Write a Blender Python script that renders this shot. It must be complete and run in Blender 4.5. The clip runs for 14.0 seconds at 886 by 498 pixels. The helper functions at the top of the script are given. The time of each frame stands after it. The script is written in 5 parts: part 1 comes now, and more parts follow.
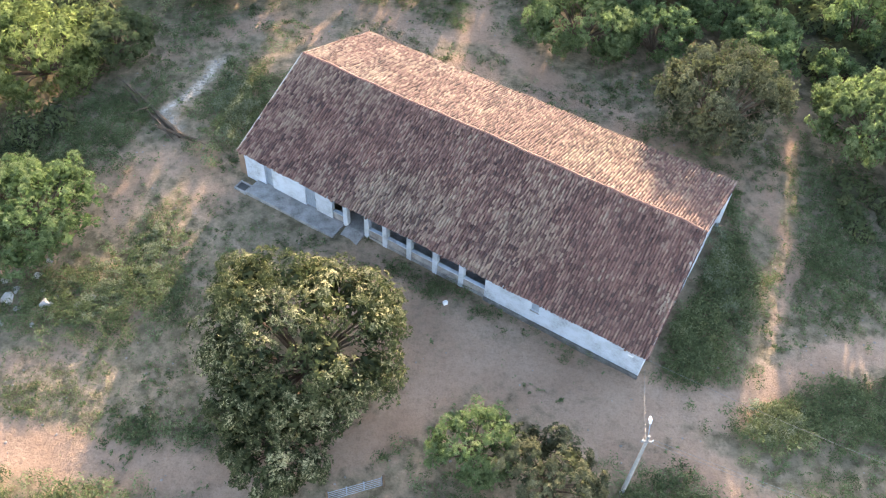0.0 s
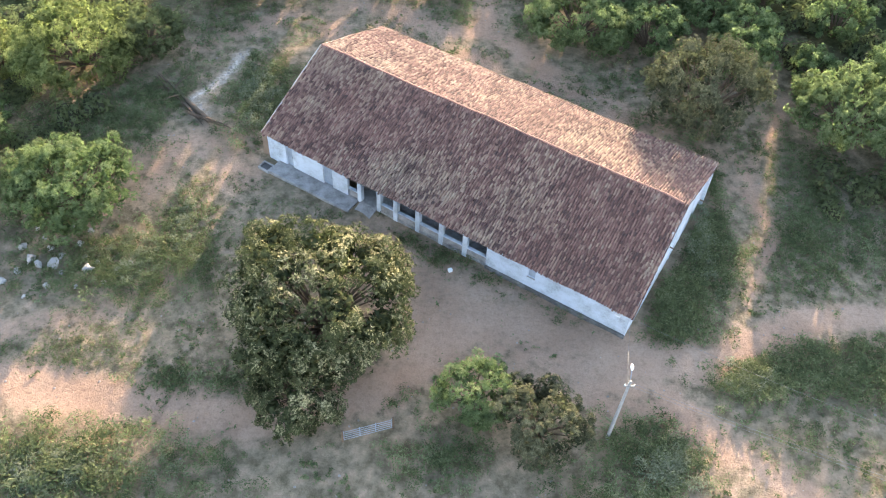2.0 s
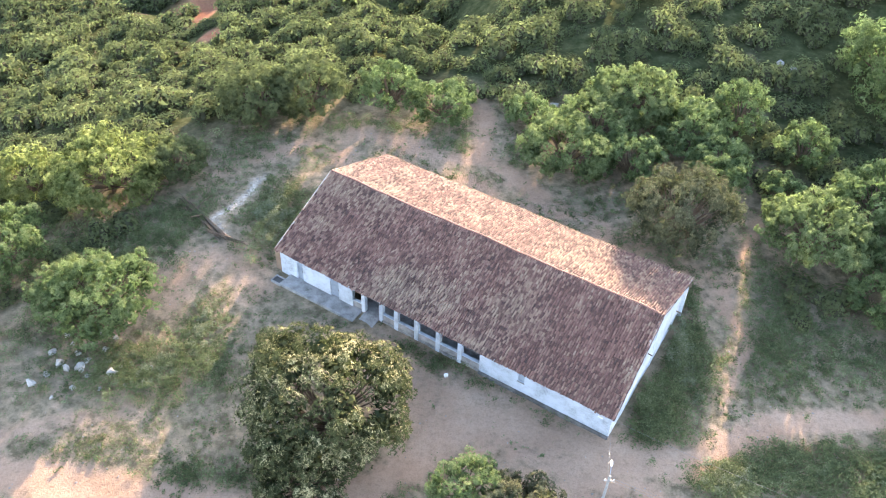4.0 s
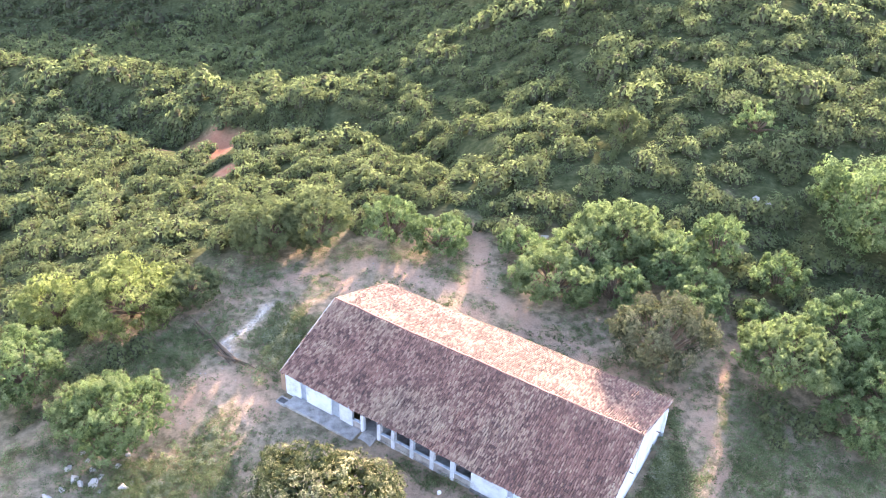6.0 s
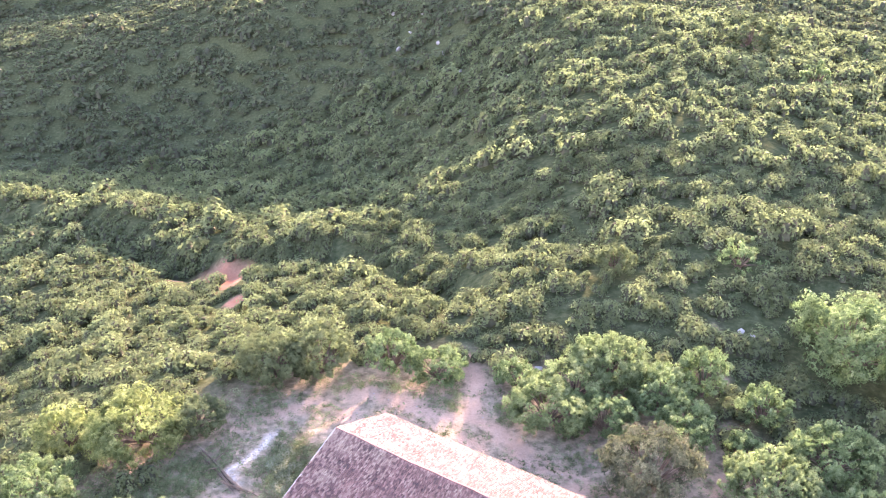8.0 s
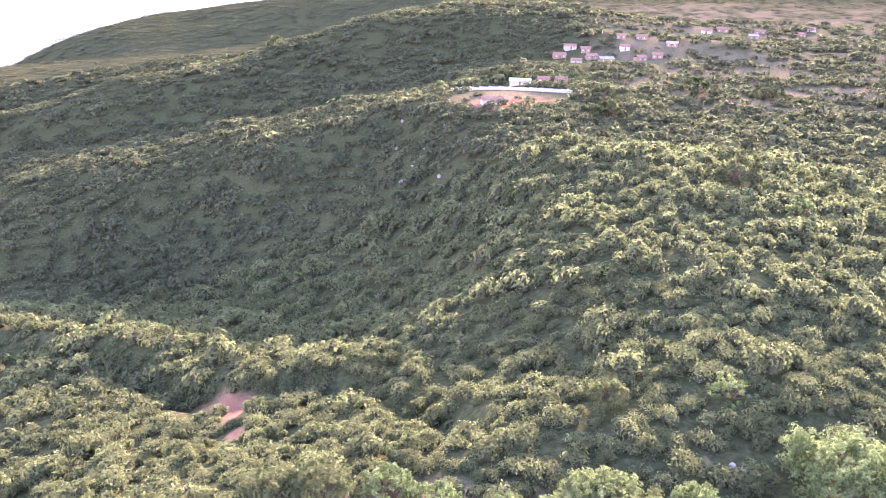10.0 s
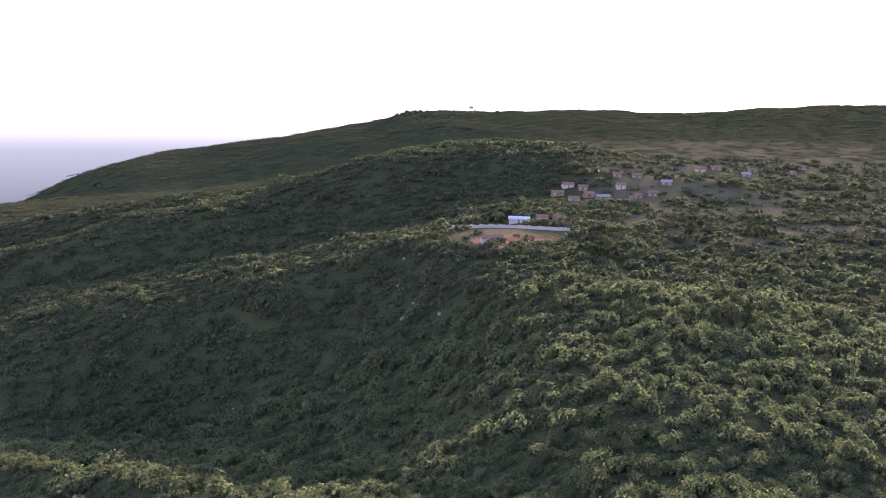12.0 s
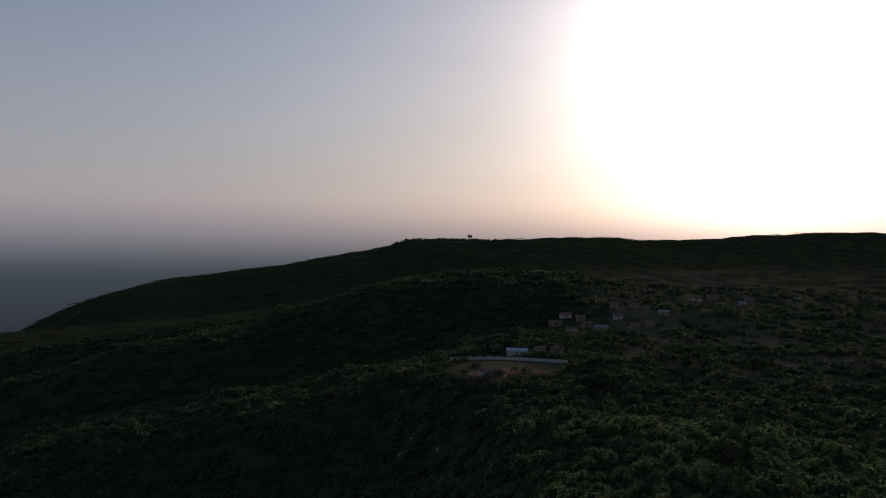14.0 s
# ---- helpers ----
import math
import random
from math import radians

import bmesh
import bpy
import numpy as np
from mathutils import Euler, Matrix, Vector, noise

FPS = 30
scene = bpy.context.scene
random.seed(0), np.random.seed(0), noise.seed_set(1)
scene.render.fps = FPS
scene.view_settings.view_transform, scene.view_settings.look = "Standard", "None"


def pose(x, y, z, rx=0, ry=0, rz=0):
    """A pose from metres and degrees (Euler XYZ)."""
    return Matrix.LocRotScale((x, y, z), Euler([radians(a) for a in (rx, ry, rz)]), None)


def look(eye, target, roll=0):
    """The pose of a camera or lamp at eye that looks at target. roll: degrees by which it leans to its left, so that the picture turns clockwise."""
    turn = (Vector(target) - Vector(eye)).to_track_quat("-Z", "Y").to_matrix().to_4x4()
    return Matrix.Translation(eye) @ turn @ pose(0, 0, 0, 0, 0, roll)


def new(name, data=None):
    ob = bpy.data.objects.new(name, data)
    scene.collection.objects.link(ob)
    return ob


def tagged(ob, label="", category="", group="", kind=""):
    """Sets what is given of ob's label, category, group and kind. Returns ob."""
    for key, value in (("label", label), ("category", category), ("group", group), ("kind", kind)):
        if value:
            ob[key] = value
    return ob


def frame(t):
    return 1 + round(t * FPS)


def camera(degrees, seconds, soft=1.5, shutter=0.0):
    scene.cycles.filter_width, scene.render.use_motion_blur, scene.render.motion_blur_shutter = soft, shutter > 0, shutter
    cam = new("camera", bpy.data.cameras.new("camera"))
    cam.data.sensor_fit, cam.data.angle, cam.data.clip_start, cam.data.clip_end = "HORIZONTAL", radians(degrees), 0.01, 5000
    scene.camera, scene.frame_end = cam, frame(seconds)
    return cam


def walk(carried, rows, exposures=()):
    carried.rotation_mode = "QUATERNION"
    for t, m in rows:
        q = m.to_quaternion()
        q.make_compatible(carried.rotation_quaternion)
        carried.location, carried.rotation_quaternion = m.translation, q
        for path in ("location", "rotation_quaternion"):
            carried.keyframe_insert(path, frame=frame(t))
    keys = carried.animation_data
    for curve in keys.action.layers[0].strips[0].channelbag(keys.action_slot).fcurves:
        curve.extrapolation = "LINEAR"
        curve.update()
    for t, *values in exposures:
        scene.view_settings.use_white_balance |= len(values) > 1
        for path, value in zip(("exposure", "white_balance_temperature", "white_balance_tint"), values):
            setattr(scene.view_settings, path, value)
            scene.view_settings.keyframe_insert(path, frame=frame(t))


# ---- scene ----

# the drone's flight: backwards and up from the farmhouse while it lifts its gaze to the sunset
cam = camera(53.3, 14.0, soft=1.1)
PATH = [
    (0.0, pose(0.00, 0.00, 50.52, 39.67, -2.22, 0.00)),
    (0.5, pose(0.01, -1.58, 51.06, 39.71, -2.12, 0.19)),
    (1.0, pose(0.06, -3.18, 51.72, 39.69, -2.06, 0.36)),
    (1.5, pose(0.11, -4.66, 52.45, 39.75, -2.00, 0.48)),
    (2.0, pose(0.21, -6.13, 53.37, 40.27, -1.98, 0.65)),
    (2.5, pose(0.34, -7.39, 54.23, 42.14, -1.90, 0.75)),
    (3.0, pose(0.55, -8.66, 55.20, 44.28, -1.86, 0.90)),
    (5.5, pose(1.99, -14.70, 60.16, 54.13, -1.59, 1.49)),
    (6.0, pose(2.25, -15.94, 61.14, 56.30, -1.59, 1.61)),
    (6.5, pose(2.50, -17.09, 62.06, 58.16, -1.58, 1.72)),
    (7.0, pose(2.74, -18.22, 63.03, 60.30, -1.54, 1.80)),
    (7.5, pose(2.96, -19.35, 63.99, 62.22, -1.55, 1.88)),
    (8.0, pose(3.18, -20.50, 65.00, 64.39, -1.52, 1.94)),
    (10.5, pose(4.63, -25.78, 69.84, 74.48, -1.33, 2.20)),
    (11.0, pose(4.91, -26.91, 70.87, 76.67, -1.35, 2.27)),
    (11.5, pose(5.17, -28.07, 71.91, 78.58, -1.29, 2.29)),
    (12.0, pose(5.39, -29.23, 72.94, 80.78, -1.31, 2.32)),
    (12.5, pose(5.61, -30.38, 73.96, 82.69, -1.28, 2.32)),
    (13.0, pose(5.84, -31.55, 74.98, 84.88, -1.27, 2.31)),
    (13.5, pose(6.05, -32.71, 76.02, 86.78, -1.22, 2.29)),
    (14.0, pose(6.23, -33.87, 77.08, 88.91, -1.19, 2.28)),
]
EXPOSURES = [
    (0.0, 3.03, 7050, 15), (3.0, 3.2, 7050, 15), (5.5, 3.74, 6850, 24), (7.0, 3.96, 6800, 33), (8.0, 4.12, 6700, 42), (10.3, 4.0, 6500, 58), (11.0, 3.6, 6500, 57),
    (11.5, 2.85, 6350, 48), (12.0, 2.25, 6300, 44), (12.5, 1.3, 6200, 33), (13.0, 0.15, 6150, 24), (13.5, -0.6, 6050, 20), (14.0, -1.15, 5900, 18),
]
walk(cam, PATH, EXPOSURES)

# ---- light: a low evening sun ahead and to the right ----
SUN_AZ, SUN_EL = radians(18.0), radians(10.3)
SUN_DIR = Vector((math.sin(SUN_AZ) * math.cos(SUN_EL), math.cos(SUN_AZ) * math.cos(SUN_EL), math.sin(SUN_EL)))

world = bpy.data.worlds.new("evening_sky")
scene.world = world
world.use_nodes = True
wn, wl = world.node_tree.nodes, world.node_tree.links
wn.clear()
w_out = wn.new("ShaderNodeOutputWorld")
w_bg = wn.new("ShaderNodeBackground")
w_sky = wn.new("ShaderNodeTexSky")
w_sky.sky_type = "NISHITA"
w_sky.sun_disc = False
w_sky.sun_elevation, w_sky.sun_rotation = SUN_EL, SUN_AZ
w_sky.air_density, w_sky.dust_density, w_sky.ozone_density = 1.0, 0.8, 1.5
w_bg.inputs["Strength"].default_value = 0.15
# the haze's bright aureole round the sun
w_tc = wn.new("ShaderNodeTexCoord")
w_dot = wn.new("ShaderNodeVectorMath")
w_dot.operation = "DOT_PRODUCT"
w_dot.inputs[1].default_value = SUN_DIR
w_pow = wn.new("ShaderNodeMath")
w_pow.operation = "POWER"
w_pow.inputs[1].default_value = 85.0
w_max = wn.new("ShaderNodeMath")
w_max.operation = "MAXIMUM"
w_max.inputs[1].default_value = 0.0
w_mul = wn.new("ShaderNodeMix")
w_mul.data_type = "RGBA"
w_mul.inputs[6].default_value = (0, 0, 0, 1)
w_mul.inputs[7].default_value = (26.0, 23.6, 21.0, 1)
w_add = wn.new("ShaderNodeMix")
w_add.data_type = "RGBA"
w_add.blend_type = "ADD"
w_add.inputs[0].default_value = 1.0
wl.new(w_tc.outputs["Generated"], w_dot.inputs[0])
wl.new(w_dot.outputs["Value"], w_max.inputs[0])
wl.new(w_max.outputs[0], w_pow.inputs[0])
wl.new(w_pow.outputs[0], w_mul.inputs[0])
# pale dust low over the horizon
w_sep = wn.new("ShaderNodeSeparateXYZ")
w_low = wn.new("ShaderNodeMapRange")
w_low.inputs["From Min"].default_value, w_low.inputs["From Max"].default_value = 0.50, 0.0
w_sq = wn.new("ShaderNodeMath")
w_sq.operation = "POWER"
w_sq.inputs[1].default_value = 1.6
w_dust = wn.new("ShaderNodeMix")
w_dust.data_type = "RGBA"
w_dust.inputs[7].default_value = (5.2, 4.75, 4.95, 1)
w_part = wn.new("ShaderNodeMath")
w_part.operation = "MULTIPLY"
w_part.inputs[1].default_value = 0.85
wl.new(w_tc.outputs["Generated"], w_sep.inputs[0])
wl.new(w_sep.outputs["Z"], w_low.inputs["Value"])
wl.new(w_low.outputs[0], w_sq.inputs[0])
wl.new(w_sq.outputs[0], w_part.inputs[0])
wl.new(w_part.outputs[0], w_dust.inputs[0])
wl.new(w_sky.outputs[0], w_dust.inputs[6])
wl.new(w_dust.outputs[2], w_add.inputs[6])
wl.new(w_mul.outputs[2], w_add.inputs[7])
w_pow2 = wn.new("ShaderNodeMath")
w_pow2.operation = "POWER"
w_pow2.inputs[1].default_value = 15.0
w_mul2 = wn.new("ShaderNodeMix")
w_mul2.data_type = "RGBA"
w_mul2.inputs[6].default_value = (0, 0, 0, 1)
w_mul2.inputs[7].default_value = (2.6, 2.05, 1.8, 1)
w_add2 = wn.new("ShaderNodeMix")
w_add2.data_type = "RGBA"
w_add2.blend_type = "ADD"
w_add2.inputs[0].default_value = 1.0
wl.new(w_max.outputs[0], w_pow2.inputs[0])
# thin veils of evening cloud
w_flat = wn.new("ShaderNodeMapping")
w_flat.inputs["Scale"].default_value = (2.2, 2.2, 11.0)
w_veil = wn.new("ShaderNodeTexNoise")
w_veil.inputs["Scale"].default_value, w_veil.inputs["Detail"].default_value = 1.6, 4.0
w_thin = wn.new("ShaderNodeMapRange")
w_thin.inputs["From Min"].default_value, w_thin.inputs["From Max"].default_value = 0.36, 0.66
w_thin.inputs["To Min"].default_value, w_thin.inputs["To Max"].default_value = 0.80, 1.25
w_lit = wn.new("ShaderNodeMath")
w_lit.operation = "MULTIPLY"
wl.new(w_tc.outputs["Generated"], w_flat.inputs["Vector"])
wl.new(w_flat.outputs[0], w_veil.inputs["Vector"])
wl.new(w_veil.outputs["Fac"], w_thin.inputs["Value"])
wl.new(w_pow2.outputs[0], w_lit.inputs[0])
wl.new(w_thin.outputs[0], w_lit.inputs[1])
wl.new(w_lit.outputs[0], w_mul2.inputs[0])
wl.new(w_add.outputs[2], w_add2.inputs[6])
wl.new(w_mul2.outputs[2], w_add2.inputs[7])
wl.new(w_add2.outputs[2], w_bg.inputs["Color"])
wl.new(w_bg.outputs[0], w_out.inputs["Surface"])

sun_data = bpy.data.lights.new("sun", "SUN")
sun_data.energy, sun_data.angle, sun_data.color = 3.4, radians(0.6), (1.0, 0.80, 0.56)
sun = new("sun", sun_data)
sun.matrix_world = look(SUN_DIR * 300, (0, 0, 0))


# ---- materials ----
def nodes_of(name):
    m = bpy.data.materials.new(name)
    m.use_nodes = True
    n, l = m.node_tree.nodes, m.node_tree.links
    return m, n, l, n["Principled BSDF"]


def ramp(n, stops):
    r = n.new("ShaderNodeValToRGB")
    while len(r.color_ramp.elements) < len(stops):
        r.color_ramp.elements.new(0.5)
    for e, (p, c) in zip(r.color_ramp.elements, stops):
        e.position, e.color = p, (*c, 1)
    return r


def noise_node(n, l, scale, detail=4.0, rough=0.55, vec=None):
    t = n.new("ShaderNodeTexNoise")
    t.inputs["Scale"].default_value, t.inputs["Detail"].default_value = scale, detail
    t.inputs["Roughness"].default_value = rough
    if vec is not None:
        l.new(vec, t.inputs["Vector"])
    return t


def mixed(n, l, fac, a, b, blend="MIX"):
    m = n.new("ShaderNodeMix")
    m.data_type, m.blend_type = "RGBA", blend
    for sock, v in ((m.inputs[0], fac), (m.inputs[6], a), (m.inputs[7], b)):
        if isinstance(v, (int, float)):
            sock.default_value = v
        elif isinstance(v, tuple):
            sock.default_value = (*v, 1)
        else:
            l.new(v, sock)
    return m.outputs[2]


def surface(name, stops, scale=3.0, fine=25.0, rough=0.85, bump=0.3, metal=0.0, island=0.0):
    """A plain worn surface: large blotches and a fine grain."""
    m, n, l, b = nodes_of(name)
    tc = n.new("ShaderNodeTexCoord")
    big = noise_node(n, l, scale, 5, 0.6, tc.outputs["Object"])
    small = noise_node(n, l, fine, 3, 0.6, tc.outputs["Object"])
    v = n.new("ShaderNodeMath")
    v.operation = "MULTIPLY_ADD"
    v.inputs[1].default_value = 0.35
    l.new(small.outputs["Fac"], v.inputs[0])
    s = n.new("ShaderNodeMath")
    s.operation = "MULTIPLY_ADD"
    s.inputs[1].default_value, s.inputs[2].default_value = 0.9, -0.13
    l.new(big.outputs["Fac"], s.inputs[0])
    l.new(s.outputs[0], v.inputs[2])
    fac = v.outputs[0]
    if island:
        g = n.new("ShaderNodeNewGeometry")
        k = n.new("ShaderNodeMath")
        k.operation = "MULTIPLY_ADD"
        k.inputs[1].default_value, k.inputs[2].default_value = island, -island / 2
        l.new(g.outputs["Random Per Island"], k.inputs[0])
        q = n.new("ShaderNodeMath")
        q.operation = "ADD"
        l.new(fac, q.inputs[0]), l.new(k.outputs[0], q.inputs[1])
        fac = q.outputs[0]
    r = ramp(n, stops)
    l.new(fac, r.inputs[0])
    l.new(r.outputs[0], b.inputs["Base Color"])
    b.inputs["Roughness"].default_value, b.inputs["Metallic"].default_value = rough, metal
    if rough >= 0.85:
        b.inputs["Specular IOR Level"].default_value = 0.1
    if bump:
        bp = n.new("ShaderNodeBump")
        bp.inputs["Strength"].default_value, bp.inputs["Distance"].default_value = bump, 0.05
        l.new(small.outputs["Fac"], bp.inputs["Height"])
        l.new(bp.outputs[0], b.inputs["Normal"])
    return m


def foliage(name, dark, light, tip, translucent=0.3, patch=0.12, face=0.9, leafy=0.45):
    """Leaves: a tone of their own per leaf, per plant ("tone", painted lighter up the crowns) and per stretch of land.
    """
    m, n, l, b = nodes_of(name)
    g = n.new("ShaderNodeNewGeometry")
    at = n.new("ShaderNodeAttribute")
    at.attribute_name = "tone"
    ns = noise_node(n, l, patch, 3, 0.6, g.outputs["Position"])
    a = n.new("ShaderNodeMath")
    a.operation = "MULTIPLY_ADD"
    a.inputs[1].default_value = leafy
    l.new(g.outputs["Random Per Island"], a.inputs[0])
    c = n.new("ShaderNodeMath")
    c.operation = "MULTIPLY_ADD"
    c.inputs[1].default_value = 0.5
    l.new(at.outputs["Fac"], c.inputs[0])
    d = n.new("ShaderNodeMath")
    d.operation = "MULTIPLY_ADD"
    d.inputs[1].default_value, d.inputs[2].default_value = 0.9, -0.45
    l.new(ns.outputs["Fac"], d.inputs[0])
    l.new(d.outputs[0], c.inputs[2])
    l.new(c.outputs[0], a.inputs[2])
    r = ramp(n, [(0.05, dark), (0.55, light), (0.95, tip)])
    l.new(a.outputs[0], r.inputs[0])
    l.new(mixed(n, l, 1.0, r.outputs[0], (face, face, face), "MULTIPLY"), b.inputs["Base Color"])
    b.inputs["Roughness"].default_value = 0.85
    b.inputs["Specular IOR Level"].default_value = 0.0
    tr = n.new("ShaderNodeBsdfTranslucent")
    warm = mixed(n, l, 1.0, r.outputs[0], (0.80, 0.98, 0.84), "MULTIPLY")
    l.new(warm, tr.inputs["Color"])
    mx = n.new("ShaderNodeMixShader")
    mx.inputs[0].default_value = translucent
    l.new(b.outputs[0], mx.inputs[1]), l.new(tr.outputs[0], mx.inputs[2])
    l.new(mx.outputs[0], n["Material Output"].inputs["Surface"])
    return m


M_SCRUB = foliage("scrub_leaves", (0.112, 0.128, 0.066), (0.160, 0.180, 0.092), (0.182, 0.200, 0.108), 0.55, 0.05, 0.80, 0.25)
M_FAR = foliage("far_scrub_leaves", (0.090, 0.102, 0.058), (0.126, 0.142, 0.078), (0.146, 0.160, 0.092), 0.46, 0.02, 0.70, 0.25)
M_RIDGE = foliage("ridge_scrub_leaves", (0.070, 0.080, 0.048), (0.095, 0.106, 0.060), (0.118, 0.128, 0.075), 0.15, 0.01, 0.8)
M_DARK = foliage("dark_tree_leaves", (0.038, 0.050, 0.027), (0.080, 0.096, 0.048), (0.13, 0.145, 0.075), 0.3, 0.1)
# the cream tip colour also paints sunlit tufts on the crown
M_MANGO = foliage("mango_leaves", (0.040, 0.050, 0.027), (0.098, 0.106, 0.050), (0.56, 0.49, 0.29), 0.35, 0.25)
M_TREE = foliage("tree_leaves", (0.078, 0.108, 0.050), (0.170, 0.217, 0.102), (0.285, 0.32, 0.172), 0.60, 0.3, 1.0)
M_LIME = foliage("bright_tree_leaves", (0.100, 0.128, 0.062), (0.195, 0.232, 0.112), (0.275, 0.30, 0.16), 0.64, 0.3, 1.0)
M_PALE = foliage("pale_shrub_leaves", (0.130, 0.150, 0.062), (0.255, 0.275, 0.115), (0.37, 0.38, 0.17), 0.68, 0.3, 1.0)
M_OLIVE = foliage("olive_leaves", (0.056, 0.061, 0.038), (0.118, 0.118, 0.071), (0.24, 0.225, 0.145), 0.45, 0.3, 1.0)
M_WEED = foliage("weed_leaves", (0.066, 0.083, 0.042), (0.142, 0.168, 0.084), (0.28, 0.29, 0.17), 0.45, 0.3)
M_DUSTY = foliage("dusty_weed_leaves", (0.105, 0.118, 0.078), (0.22, 0.235, 0.155), (0.34, 0.345, 0.245), 0.45, 0.3)
M_BARK = surface("bark", [(0.2, (0.05, 0.035, 0.025)), (0.8, (0.16, 0.12, 0.09))], 2.0, 14.0, 0.9, 0.6)
# dark green for the shrub cores, shade put into their colour
M_CORE = surface("inner_shade_core", [(0.2, (0.035, 0.038, 0.022)), (0.8, (0.075, 0.075, 0.045))], 1.0, 8.0, 0.95, 0.0)
M_PLASTER = surface("pale_blue_whitewash", [(0.22, (0.22, 0.23, 0.25)), (0.40, (0.39, 0.435, 0.48)), (0.58, (0.49, 0.55, 0.615)), (0.9, (0.54, 0.605, 0.68))], 0.9, 7.0, 0.9, 0.2)
M_PLINTH = surface("stained_plinth", [(0.25, (0.05, 0.048, 0.045)), (0.6, (0.16, 0.155, 0.15)), (0.85, (0.36, 0.36, 0.36))], 1.6, 9.0, 0.9, 0.5)
M_CEMENT = surface("worn_cement", [(0.25, (0.11, 0.105, 0.10)), (0.5, (0.25, 0.245, 0.24)), (0.8, (0.38, 0.38, 0.38))], 1.3, 9.0, 0.9, 0.4)
M_TILE = surface("clay_tile", [(0.06, (0.040, 0.026, 0.023)), (0.30, (0.100, 0.049, 0.040)), (0.55, (0.185, 0.095, 0.074)), (0.78, (0.242, 0.143, 0.109)), (0.98, (0.345, 0.265, 0.20))], 0.6, 9.0, 0.84, 0.45, 0.0, 0.52)


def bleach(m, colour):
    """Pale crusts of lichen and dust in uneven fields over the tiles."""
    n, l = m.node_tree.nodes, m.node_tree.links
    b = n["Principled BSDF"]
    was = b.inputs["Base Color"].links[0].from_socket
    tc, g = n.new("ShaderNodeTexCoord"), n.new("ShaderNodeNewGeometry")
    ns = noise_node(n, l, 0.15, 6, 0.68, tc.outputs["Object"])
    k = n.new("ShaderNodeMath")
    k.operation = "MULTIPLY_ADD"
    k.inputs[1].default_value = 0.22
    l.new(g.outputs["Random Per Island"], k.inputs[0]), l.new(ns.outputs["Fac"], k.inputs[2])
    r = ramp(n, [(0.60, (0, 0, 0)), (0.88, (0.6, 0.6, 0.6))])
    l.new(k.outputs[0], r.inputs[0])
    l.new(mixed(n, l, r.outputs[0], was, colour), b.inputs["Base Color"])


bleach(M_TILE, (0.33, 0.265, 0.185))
M_PAN = surface("tile_channel", [(0.2, (0.045, 0.034, 0.032)), (0.8, (0.15, 0.095, 0.08))], 0.6, 7.0, 0.95, 0.2)
M_CABLE = surface("weathered_cable", [(0.2, (0.12, 0.12, 0.12)), (0.8, (0.24, 0.24, 0.24))], 1.0, 12.0, 0.7, 0.0)
M_FARWALL = surface("weathered_wall", [(0.2, (0.26, 0.24, 0.22)), (0.8, (0.48, 0.46, 0.43))], 0.8, 5.0, 0.9, 0.2)
M_LIMEWASH = surface("old_limewash", [(0.2, (0.24, 0.235, 0.22)), (0.8, (0.44, 0.43, 0.41))], 0.8, 5.0, 0.9, 0.2)
M_WOOD = surface("old_wood", [(0.2, (0.08, 0.055, 0.04)), (0.8, (0.22, 0.16, 0.11))], 1.5, 20.0, 0.85, 0.3)
M_BLUE = surface("faded_blue_paint", [(0.2, (0.16, 0.20, 0.25)), (0.8, (0.34, 0.40, 0.46))], 1.2, 16.0, 0.7, 0.2)
M_STEEL = surface("galvanised_steel", [(0.2, (0.16, 0.19, 0.23)), (0.8, (0.34, 0.38, 0.43))], 2.0, 18.0, 0.6, 0.1, 0.2)
M_CONCRETE = surface("pole_concrete", [(0.2, (0.17, 0.17, 0.165)), (0.8, (0.34, 0.34, 0.33))], 1.5, 16.0, 0.85, 0.2)
M_ROCK = surface("pale_rock", [(0.2, (0.11, 0.10, 0.088)), (0.5, (0.22, 0.20, 0.18)), (0.8, (0.38, 0.35, 0.315))], 0.9, 8.0, 0.9, 0.5)
M_RUBBLE = surface("pale_rubble", [(0.2, (0.24, 0.225, 0.21)), (0.5, (0.36, 0.34, 0.315)), (0.8, (0.52, 0.495, 0.47))], 0.9, 8.0, 0.9, 0.5)
M_MUD = surface("bare_mud_wall", [(0.2, (0.16, 0.11, 0.08)), (0.8, (0.30, 0.22, 0.16))], 1.0, 10.0, 0.95, 0.5)
M_WHITE = surface("white_paint", [(0.2, (0.66, 0.66, 0.66)), (0.8, (0.82, 0.82, 0.82))], 1.0, 12.0, 0.5, 0.0)
M_BLACK = surface("black_cable", [(0.2, (0.03, 0.03, 0.03)), (0.8, (0.07, 0.07, 0.07))], 1.0, 12.0, 0.6, 0.0)
M_ROOFFAR = surface("far_roof", [(0.2, (0.13, 0.075, 0.055)), (0.8, (0.27, 0.16, 0.12))], 0.6, 5.0, 0.9, 0.2)


# ---- the lie of the land ----
def knots(pairs, smooth):
    """A smooth curve through a few heights along the valley."""
    ys = np.arange(-6000.0, 6000.0, 4.0)
    v = np.interp(ys, [p[0] for p in pairs], [p[1] for p in pairs])
    k = np.exp(-0.5 * (np.arange(-(3 * smooth // 4), 3 * smooth // 4 + 1) * 4.0 / smooth) ** 2)
    pad = len(k) // 2
    v = np.convolve(np.pad(v, pad, mode="edge"), k / k.sum(), "valid")
    return ys, v


